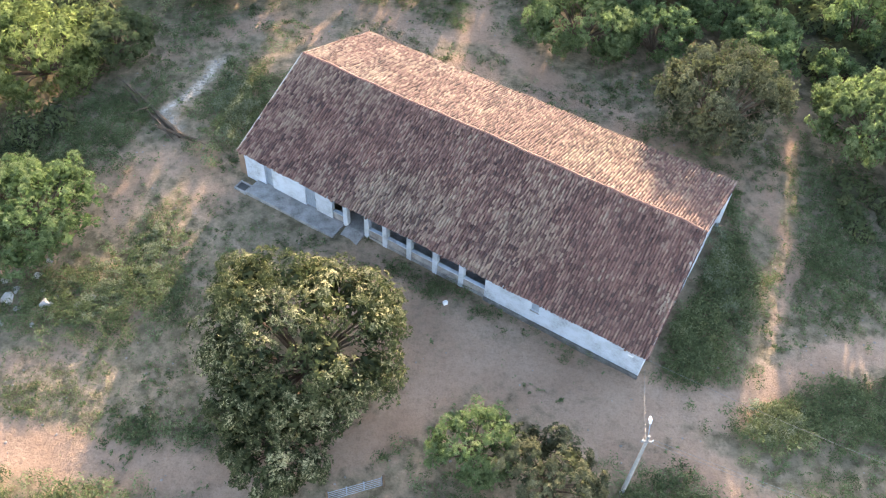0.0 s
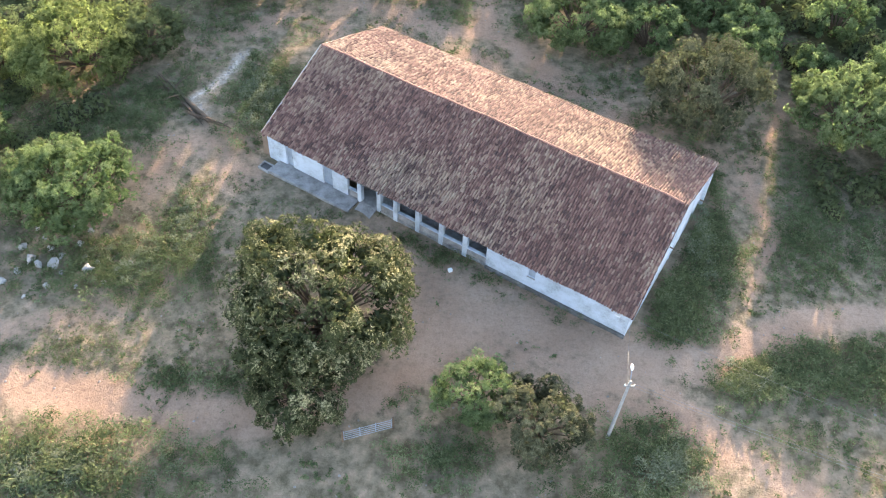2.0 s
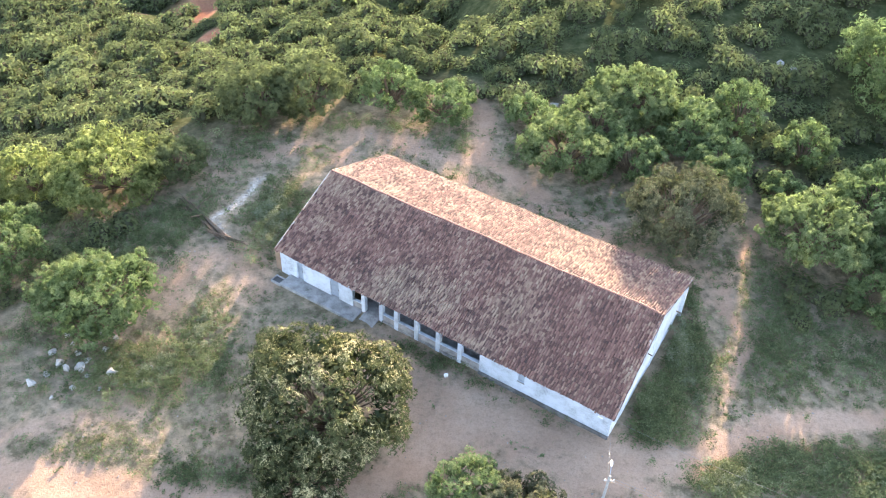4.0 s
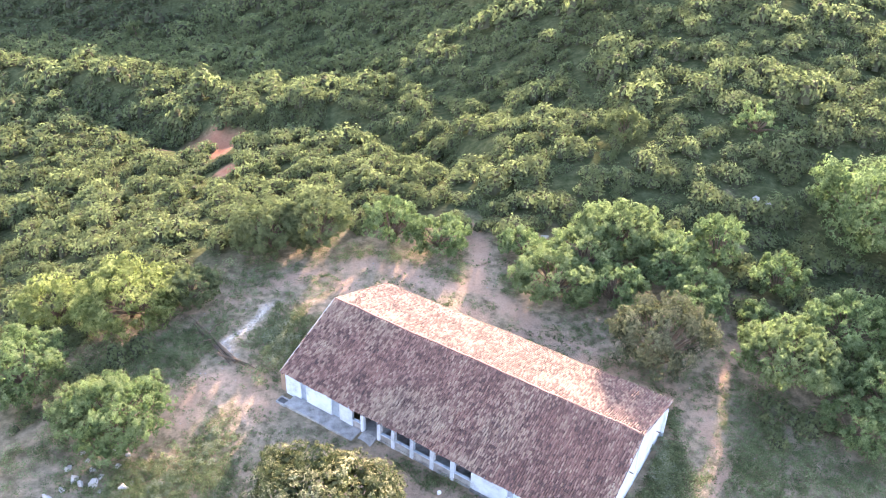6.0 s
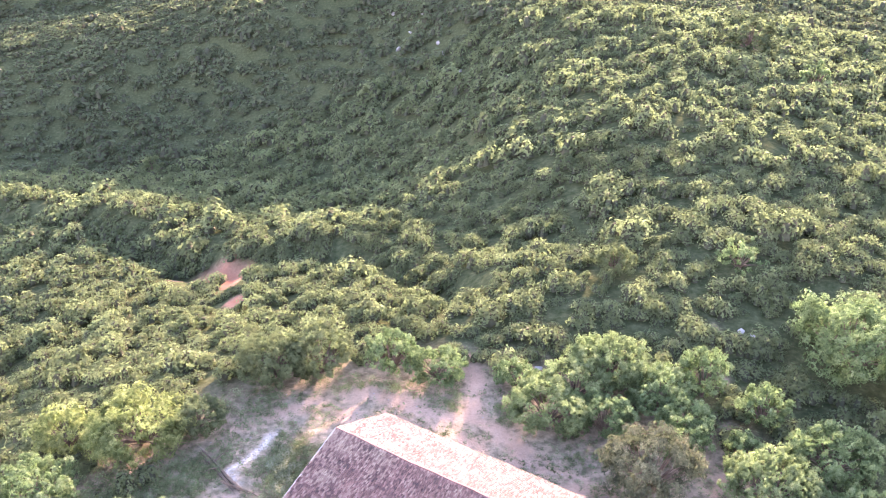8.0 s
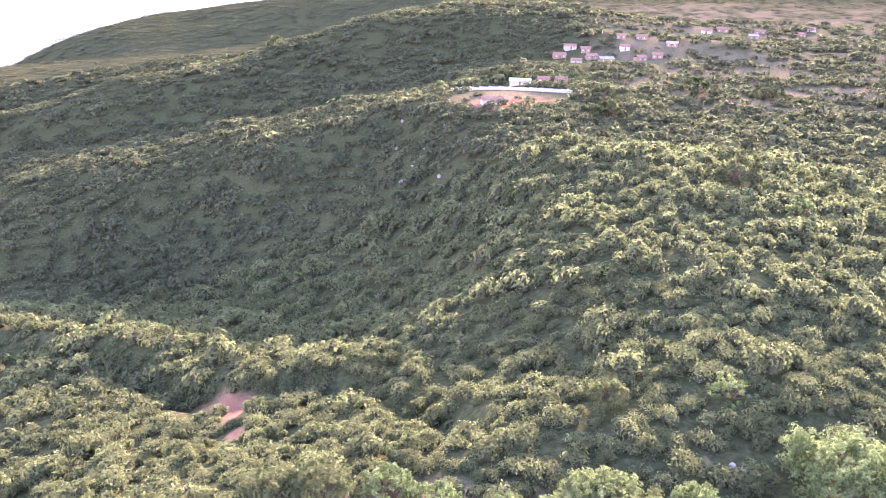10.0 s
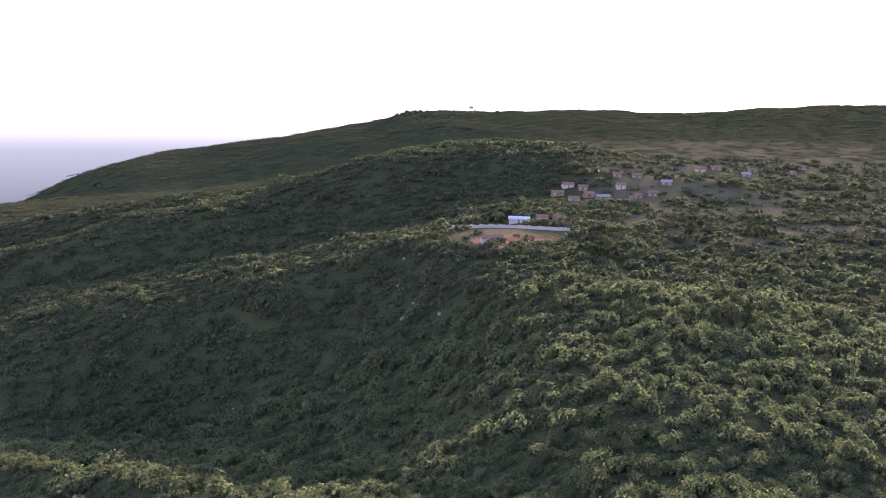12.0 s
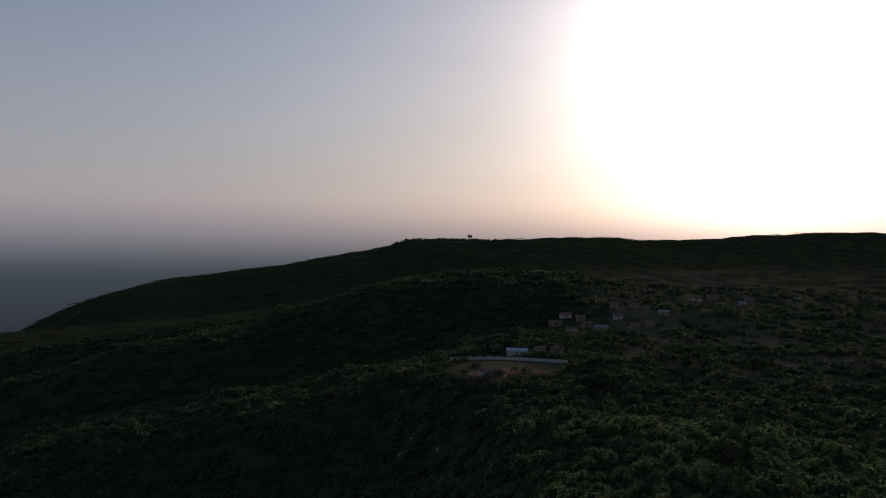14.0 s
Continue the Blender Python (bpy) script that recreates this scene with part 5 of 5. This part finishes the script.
def field_gate(x0, y0, x1, y1):
    top = new("field_gate")
    long = math.hypot(x1 - x0, y1 - y0)
    top.matrix_basis = pose(x0, y0, land_at(x0, y0), 0, 0, math.degrees(math.atan2(y1 - y0, x1 - x0)))
    for x in (0.05, long - 0.05):
        part("post", boxed(x - 0.07, x + 0.07, -0.07, 0.07, -0.5, 1.45, bevel=0.015), M_WOOD, top)
    for z in (0.2, 0.45, 0.7, 0.95, 1.2):
        part("rail", tube(bmesh.new(), [(0.1, 0, z), (long - 0.1, 0, z)], 0.022, 6), M_STEEL, top)
    for x in (0.14, long * 0.35, long * 0.65, long - 0.14):
        part("upright", boxed(x - 0.03, x + 0.03, 0.036, 0.066, 0.15, 1.25), M_STEEL, top)
    return tagged(top, "grey-blue five-rail metal field gate, closed", "gate")


field_gate(-5.0, 22.1, -1.6, 23.2)


def rock(name, x, y, size, seed, label, material, flat=0.6):
    r = np.random.RandomState(seed)
    bm = bmesh.new()
    bmesh.ops.create_icosphere(bm, subdivisions=2, radius=1.0)
    cuts = [Vector((r.normal(), r.normal(), r.normal() * 0.6)).normalized() for _ in range(10)]
    for v in bm.verts:
        k = 1 + 0.28 * noise.noise(v.co * 1.3 + Vector((seed, 0, 0))) + 0.12 * noise.noise(v.co * 3.1 + Vector((0, seed, 0)))
        for c in cuts:
            over = v.co.dot(c) - 0.52
            if over > 0:
                v.co -= c * over
        v.co = Vector((v.co.x * k * r.uniform(0.98, 1.02), v.co.y * k, v.co.z * k * flat)) * size
    ob = part(name, bm, material, None)
    ob.matrix_basis = pose(x, y, land_at(x, y) + size * flat * 0.35, r.uniform(-12, 12), r.uniform(-12, 12), r.uniform(0, 360))
    return tagged(ob, label, "rock", "rocks of the yard")


rr_ = random.Random(4)
for k, (x, y, s) in enumerate(((-30.4, 37.2, 0.75), (-29.6, 36.6, 0.55), (-28.6, 36.7, 0.85), (-28.1, 37.6, 0.5), (-25.6, 36.2, 0.8), (-25.1, 36.9, 0.45), (-23.4, 36.0, 0.6),
                               (-31.5, 38.5, 0.6), (-27.0, 38.8, 0.5), (-26.6, 40.2, 0.45), (-31.0, 36.0, 0.5), (-32.0, 35.0, 0.7), (-27.6, 36.0, 0.4), (-29.2, 38.3, 0.5), (-30.0, 39.4, 0.4), (-26.3, 37.4, 0.4), (-24.4, 37.2, 0.4), (-27.9, 40.6, 0.5), (-24.2, 35.0, 0.4), (-28.4, 34.6, 0.5),
                               (-29.8, 33.6, 0.35), (-22.6, 36.9, 0.4), (-26.2, 34.6, 0.35), (-30.8, 40.4, 0.5))):
    rock("rubble_stone", x, y, 0.82 * s, 30 + k, "pale angular stone in the rubble beside weeds", M_RUBBLE)
# bare outcrops on the knoll's steep face, and flat slabs in the scrub east of the house
for k, (x, y, s) in enumerate(((-29, 391, 1.6), (-21, 386, 1.1), (-29, 364, 1.5), (-24, 325, 1.9), (-17, 343, 1.5), (-11, 328, 1.7), (-8, 315, 1.4), (-6, 303, 1.6), (-20, 338, 1.2), (1, 279, 1.2), (-16, 350, 1.0))):
    rock("outcrop", x, y, 0.75 * s, 140 + k, "pale weathered outcrop on the scrubby knoll", M_ROCK, 0.9)
for k, (x, y, s) in enumerate(((43.2, 88.0, 1.3), (44.6, 87.0, 0.9), (14.2, 78.2, 1.1), (16.0, 78.8, 0.9), (32.2, 73.0, 0.6), (36.0, 66.3, 0.5))):
    rock("flat_rock", x, y, 0.7 * s, 160 + k, "flat grey slab in the scrub", M_CONCRETE, 0.3)
# a pale eroded gully of flat stones behind the west gable
for k in range(14):
    t = rr_.random() * (len(GULLY) - 1.001)
    (ax, ay), (bx, by) = GULLY[int(t)], GULLY[int(t) + 1]
    x, y = ax + (bx - ax) * (t % 1) + rr_.uniform(-0.5, 0.5), ay + (by - ay) * (t % 1) + rr_.uniform(-0.5, 0.5)
    rock("gully_stone", x, y, rr_.uniform(0.12, 0.28), 80 + k, "flat pale stone in the washed-out gully", M_ROCK, 0.2)


def brush_fence(points):
    """A low row of dead branches."""
    r = random.Random(9)
    top = new("brushwood_fence")
    top.matrix_basis = pose(points[0][0], points[0][1], land_at(*points[0]))
    for (ax, ay), (bx, by) in zip(points, points[1:]):
        for k in range(9):
            bm = bmesh.new()
            t = r.random()
            cx, cy = ax + (bx - ax) * t, ay + (by - ay) * t
            d = Vector((bx - ax, by - ay, 0)).normalized() * r.uniform(0.8, 1.9)
            o = Vector((cx - points[0][0], cy - points[0][1], land_at(cx, cy) - land_at(*points[0]) + r.uniform(0.08, 0.5)))
            w = Vector((r.uniform(-0.3, 0.3), r.uniform(-0.3, 0.3), r.uniform(-0.15, 0.25)))
            tube(bm, [o - d, o + w * 0.4, o + d + w], [0.07, 0.055, 0.02], 5)
            part("branch", bm, M_BARK, top)
    return tagged(top, "low fence of piled dead branches", "fence")


brush_fence([(-25.0, 58.6), (-22.4, 55.6), (-20.6, 53.6), (-17.0, 52.0)])


def fallen_log(x0, y0, x1, y1):
    top = new("fallen_log")
    top.matrix_basis = pose(x0, y0, land_at(x0, y0))
    d = Vector((x1 - x0, y1 - y0, land_at(x1, y1) - land_at(x0, y0)))
    bm = bmesh.new()
    tube(bm, [Vector((0, 0, 0.45)), d * 0.3 + Vector((0.15, 0.1, 0.3)), d * 0.65 + Vector((-0.1, 0.1, 0.22)), d + Vector((0, 0, 0.18))], [0.13, 0.17, 0.2, 0.24], 8)
    part("log", bm, M_BARK, top)
    for k, (t, sx, sy) in enumerate(((0.15, -0.9, 0.7), (0.3, 0.8, 0.9), (0.45, -0.6, -0.9))):
        p = d * t + Vector((0, 0, 0.35))
        part("branch", tube(bmesh.new(), [p, p + Vector((sx, sy, 0.5)), p + Vector((sx * 1.9, sy * 1.7, 0.6))], [0.08, 0.05, 0.02], 5), M_BARK, top)
    return tagged(top, "bleached fallen tree trunk lying in weeds", "fallen log")


fallen_log(-25.2, 59.3, -19.5, 53.2)
bm = boxed(-0.16, 0.16, -0.13, 0.13, 0.0, 0.3, bevel=0.03)
ob = part("plastic_can", bm, M_WHITE, None)
ob.matrix_basis = pose(2.12, 36.9, land_at(2.12, 36.9), 0, 0, 25)
tagged(ob, "small white plastic can lying on the yard", "can")


def cistern_cover():
    top = new("drain_cover")
    p = HOUSE @ Vector((0.75, -0.75, 0))
    top.matrix_basis = pose(p.x, p.y, land_at(p.x, p.y), 0, 0, -32)
    for q in ((-0.55, 0.55, -0.45, -0.33), (-0.55, 0.55, 0.33, 0.45), (-0.55, -0.43, -0.326, 0.326), (0.43, 0.55, -0.326, 0.326)):
        part("kerb", boxed(*q, -0.3, 0.26, bevel=0.01), M_CEMENT, top)
    part("grille", boxed(-0.426, 0.426, -0.326, 0.326, 0.1, 0.16), M_BLACK, top, "dark sunken cover")
    return tagged(top, "small worn cement drain with a dark cover", "drain")


cistern_cover()


# ---- far compound and village ----
def small_house(x, y, long, deep, high, turn, wall, roof, label, rise=1.4):
    top = new("village_house")
    top.matrix_basis = pose(x, y, land_at(x, y) - 0.3, 0, 0, turn)
    part("wall", boxed(-long / 2, long / 2, -deep / 2, deep / 2, -1.0, high), wall, top)
    bm = bmesh.new()
    o = 0.5
    pts = [(-deep / 2 - o, high - 0.1), (0, high + rise), (deep / 2 + o, high - 0.1)]
    a = [bm.verts.new((-long / 2 - o, yy, zz)) for yy, zz in pts] + [bm.verts.new((-long / 2 - o, yy, zz + 0.18)) for yy, zz in pts[::-1]]
    b = [bm.verts.new((long / 2 + o, v.co.y, v.co.z)) for v in a]
    bm.faces.new(a), bm.faces.new(b[::-1])
    for k in range(6):
        bm.faces.new((a[k], b[k], b[(k + 1) % 6], a[(k + 1) % 6]))
    bmesh.ops.recalc_face_normals(bm, faces=bm.faces)
    part("roof", bm, roof, top)
    part("door", boxed(-0.5, 0.5, -deep / 2 - 0.06, -deep / 2 - 0.01, 0, 2.1), M_WOOD, top)
    for k in (-0.3, 0.3):
        part("window", boxed(long * k - 0.5, long * k + 0.5, -deep / 2 - 0.06, -deep / 2 - 0.01, 0.9, 2.0), M_BLUE, top)
    return tagged(top, label, "house")


small_house(29.5, 461.0, 11.0, 6.0, 2.6, -6, M_FARWALL, M_PLASTER, "pale-roofed house behind a long white wall", 1.0)
small_house(42.5, 465.0, 6.0, 5.0, 2.6, -6, M_FARWALL, M_ROOFFAR, "small outbuilding behind a long white wall")
small_house(52.5, 472.0, 6.5, 5.0, 2.6, 12, M_MUD, M_ROOFFAR, "small mud-walled house beside the compound")
small_house(13.0, 386.0, 10.0, 4.6, 2.3, 14, M_FARWALL, M_ROOFFAR, "low farmhouse with a clay roof in a clearing", 1.1)
for k, (x, y, long, deep, turn) in enumerate(VILLAGE):
    small_house(x, y, long, deep, 2.5, turn, M_MUD if k % 4 else M_FARWALL, M_CEMENT if k % 6 == 5 else M_ROOFFAR,
                "small village house with a pale roof" if k % 6 == 5 else "small mud-walled village house among trees" if k % 4 else "small pale village house among trees")


def palm(x, y, high, seed):
    """A palm: leaning trunk and a crown of arching fronds."""
    r = random.Random(seed)
    top = new("palm_tree")
    top.matrix_basis = pose(x, y, land_at(x, y) - 0.1, 0, 0, r.uniform(0, 360))
    part("trunk", tube(bmesh.new(), [(0, 0, -0.3), (0.15, 0, high * 0.5), (0.4, 0.1, high)], [0.22, 0.16, 0.13], 7), M_BARK, top)
    for k in range(13):
        a, lift, reach = 6.2832 * k / 13 + r.uniform(-0.2, 0.2), r.uniform(0.2, 1.3), r.uniform(2.0, 2.8)
        bm = bmesh.new()
        rows = []
        for j in range(6):
            f = j / 5
            d, z = reach * f, high + lift * math.sin(f * 2.2) * 1.3 - 0.9 * f * f * reach * 0.5
            w = 0.42 * math.sin(math.pi * (0.12 + 0.85 * f))
            c = Vector((0.4 + d * math.cos(a), 0.1 + d * math.sin(a), z))
            side = Vector((-math.sin(a), math.cos(a), 0))
            rows.append([bm.verts.new(c - side * w - Vector((0, 0, 0.5 * w))), bm.verts.new(c), bm.verts.new(c + side * w - Vector((0, 0, 0.5 * w)))])
        for lo, hi in zip(rows, rows[1:]):
            bm.faces.new((lo[0], lo[1], hi[1], hi[0])), bm.faces.new((lo[1], lo[2], hi[2], hi[1]))
        part("frond", bm, M_TREE, top)
    return tagged(top, "tall palm with arching fronds beside the compound wall", "palm", group="palms of the far compound")


for k, (x, y, h) in enumerate(((52, 446, 6.5), (58, 440, 5.5), (55, 452, 7.0), (63, 446, 6.0), (49, 455, 6.0))):
    palm(x, y, h, k)


def compound_wall(points):
    top = new("compound_wall")
    z0 = land_at(*points[0])
    top.matrix_basis = pose(points[0][0], points[0][1], z0)
    for (ax, ay), (bx, by) in zip(points, points[1:]):
        n = max(1, int(math.hypot(bx - ax, by - ay) / 6))
        for k in range(n):
            x0, y0, x1, y1 = ax + (bx - ax) * k / n, ay + (by - ay) * k / n, ax + (bx - ax) * (k + 1) / n, ay + (by - ay) * (k + 1) / n
            zz = land_at((x0 + x1) / 2, (y0 + y1) / 2)
            ob = part("wall_panel", boxed(0, math.hypot(x1 - x0, y1 - y0), -0.12, 0.12, -2.0, 1.8, bevel=0.02), M_LIMEWASH, top)
            ob.matrix_basis = pose(x0 - points[0][0], y0 - points[0][1], zz - z0, 0, 0, math.degrees(math.atan2(y1 - y0, x1 - x0)))
    return tagged(top, "long white perimeter wall of a far compound", "wall")


compound_wall(COMPOUND)


def water_tower(x, y):
    top = new("water_tower")
    top.matrix_basis = pose(x, y, land_at(x, y))
    for sx in (-2, 2):
        for sy in (-2, 2):
            part("leg", boxed(sx - 0.3, sx + 0.3, sy - 0.3, sy + 0.3, -1, 9), M_CONCRETE, top)
    bm = bmesh.new()
    tube(bm, [(0, 0, 9), (0, 0, 9.4), (0, 0, 13), (0, 0, 13.8)], [3.6, 4.0, 4.0, 1.0], 14)
    part("tank", bm, M_CONCRETE, top)
    return tagged(top, "concrete water tower on the plateau's rim", "water tower")


water_tower(-8.0, 1500.0)


# ---- roof tiles ----
roof = new("roof")
roof.parent = house
tagged(roof, "weathered clay barrel tile roof")
PITCH = 0.215
tr_ = np.random.RandomState(15)


def arch(width0, width1, long, rise, n, lift0, lift1):
    """A tapered barrel tile: rows of points across its lower and its upper end."""
    v = []
    for w, y, lift in ((width0, 0.0, lift0), (width1, long, lift1)):
        for k in range(n + 1):
            a = math.pi * k / n
            v.append((-w * math.cos(a), y, lift + rise * math.sin(a)))
    return np.array(v), np.array([(k, k + 1, n + 2 + k, n + 1 + k) for k in range(n)])


def sag(u, y):
    return 0.05 * np.sin(u * 0.42 + 1.0) + 0.03 * np.sin(u * 1.3 + y * 0.5) - 0.02 * np.sin(y * 1.1)


def slope_tiles(y_eave, z_eave, y_ridge, z_ridge, keep):
    run, rise = abs(y_ridge - y_eave), z_ridge - z_eave
    length = math.hypot(run, rise)
    sgn = 1 if y_ridge > y_eave else -1
    rows, cols = int(length / 0.33), int(LONG / PITCH)
    U, S = np.meshgrid((np.arange(cols) + 0.5) * PITCH, np.arange(rows) * (length / rows))
    U, S = U.ravel(), S.ravel()
    m = keep(U, S)
    n = len(U)
    along = np.array([0, sgn * run / length, rise / length])
    up = np.array([0, -sgn * rise / length, run / length])
    cover, cq = arch(0.095, 0.074, 0.44, 0.095, 4, 0.072, 0.018)
    pan, pq = arch(0.085, 0.095, 0.44, -0.06, 2, 0.030, 0.0)
    out_v, out_q, base = [], [], 0
    for shape, quads, off, jit in ((cover, cq, 0.0, 0.016), (pan, pq, PITCH / 2, 0.006)):
        yaw = tr_.normal(0, 0.05, n)
        rough = 1 + 0.8 * np.exp(-((U - 13) / 9) ** 2)
        yaw *= rough
        du, ds, dz = tr_.normal(0, jit, n) * rough, tr_.normal(0, 0.02, n), np.abs(tr_.normal(0, 0.017, n))
        slip = tr_.uniform(0, 1, n) > 0.985
        ds = ds - slip * 0.12
        sel = m & (tr_.uniform(0, 1, n) > 0.02 + 0.035 * np.exp(-((U - 13) / 9) ** 2)) if off == 0 else np.ones(n, bool)
        k = np.where(sel)[0]
        c, s_ = np.cos(yaw[k])[:, None], np.sin(yaw[k])[:, None]
        x = shape[None, :, 0] * c - shape[None, :, 1] * s_
        y = shape[None, :, 0] * s_ + shape[None, :, 1] * c
        z = shape[None, :, 2] + dz[k][:, None]
        px_ = (U[k] + off + du[k])[:, None] + x
        s2 = (S[k] + ds[k] - 0.08)[:, None] + y
        qx, qy = warp(px_, y_eave + along[1] * s2)
        P = np.stack([qx, qy + up[1] * z, z_eave + along[2] * s2 + up[2] * z + sag(U[k], S[k])[:, None]], -1)
        out_v.append(P.reshape(-1, 3))
        out_q.append((quads[None] + (base + np.arange(len(k)) * len(shape))[:, None, None]).reshape(-1, 4))
        base += len(k) * len(shape)
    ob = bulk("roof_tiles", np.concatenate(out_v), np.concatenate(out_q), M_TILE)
    ob.parent = roof
    tagged(ob, kind="stuff")
    return ob


# the tiles over the east end of the eave are pieces of their own
def single(u, s):
    return (u > 26.0) & (s < 2.4)


slope_tiles(0.0, EAVE_Z + 0.02, RIDGE_Y, RIDGE_Z + 0.02, lambda u, s: ~single(u, s))
slope_tiles(DEEP, BACK_Z + 0.02, RIDGE_Y, RIDGE_Z + 0.02, lambda u, s: u > -1)
# battens and boards that carry the tiles
bm = bmesh.new()
prof = [(0.12, slope_z(0.12)), (RIDGE_Y, RIDGE_Z), (DEEP - 0.12, slope_z(DEEP - 0.12))]
lo = [[bm.verts.new((*[float(q) for q in warp(x, y)], z - 0.075)) for y, z in prof] for x in (0.08, LONG - 0.08)]
hi = [[bm.verts.new((*[float(q) for q in warp(x, y)], z - 0.035)) for y, z in prof] for x in (0.08, LONG - 0.08)]
for k in (0, 1):
    bm.faces.new((hi[0][k], hi[1][k], hi[1][k + 1], hi[0][k + 1]))
    bm.faces.new((lo[0][k], lo[0][k + 1], lo[1][k + 1], lo[1][k]))
part("roof_deck", bm, M_PAN, roof)
v, q = arch(0.16, 0.13, 0.55, 0.11, 4, 0.03, 0.0)
ridge_me = bpy.data.meshes.new("ridge_tile")
ridge_me.from_pydata([tuple(p) for p in v], [], [tuple(int(i) for i in f) for f in q])
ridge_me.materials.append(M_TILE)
for k in range(int(LONG / 0.46)):
    ob = new("ridge_tile", ridge_me)
    ob.parent = roof
    u0 = 0.05 + 0.46 * k
    ru, ry_ = (float(q) for q in warp(u0, RIDGE_Y))
    ob.matrix_basis = Matrix.Translation((ru, ry_ + tr_.normal(0, 0.012), RIDGE_Z + 0.04 + float(sag(u0, 9.3)))) @ Matrix.Rotation(radians(-90 + tr_.normal(0, 2)), 4, "Z")
v, q = arch(0.095, 0.074, 0.44, 0.095, 4, 0.072, 0.018)
tile_me = bpy.data.meshes.new("tile")
tile_me.from_pydata([tuple(p) for p in v], [], [tuple(int(i) for i in f) for f in q])
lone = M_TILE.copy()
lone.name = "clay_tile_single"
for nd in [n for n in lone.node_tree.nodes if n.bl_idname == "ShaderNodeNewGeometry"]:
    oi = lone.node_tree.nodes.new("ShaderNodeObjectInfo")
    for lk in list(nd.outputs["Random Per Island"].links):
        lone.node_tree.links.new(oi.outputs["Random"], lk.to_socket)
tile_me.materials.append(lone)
length = math.hypot(RIDGE_Y, RIDGE_Z - EAVE_Z)
tilt = math.atan2(RIDGE_Z - EAVE_Z, RIDGE_Y)
rows = int(length / 0.33)
for j in range(rows):
    s = j * length / rows
    for i in range(int(LONG / PITCH)):
        u = (i + 0.5) * PITCH
        if single(u, s):
            s1 = s - 0.08 + tr_.normal(0, 0.02)
            ob = new("tile", tile_me)
            ob.parent = roof
            wu, wy_ = (float(q) for q in warp(u, math.cos(tilt) * s1))
            ob.matrix_basis = Matrix.Translation((wu + tr_.normal(0, 0.014), wy_, EAVE_Z + 0.03 + math.sin(tilt) * s1 + float(sag(u, s)))) @ Matrix.Rotation(tilt, 4, "X") @ Matrix.Rotation(tr_.normal(0, 0.035), 4, "Z")
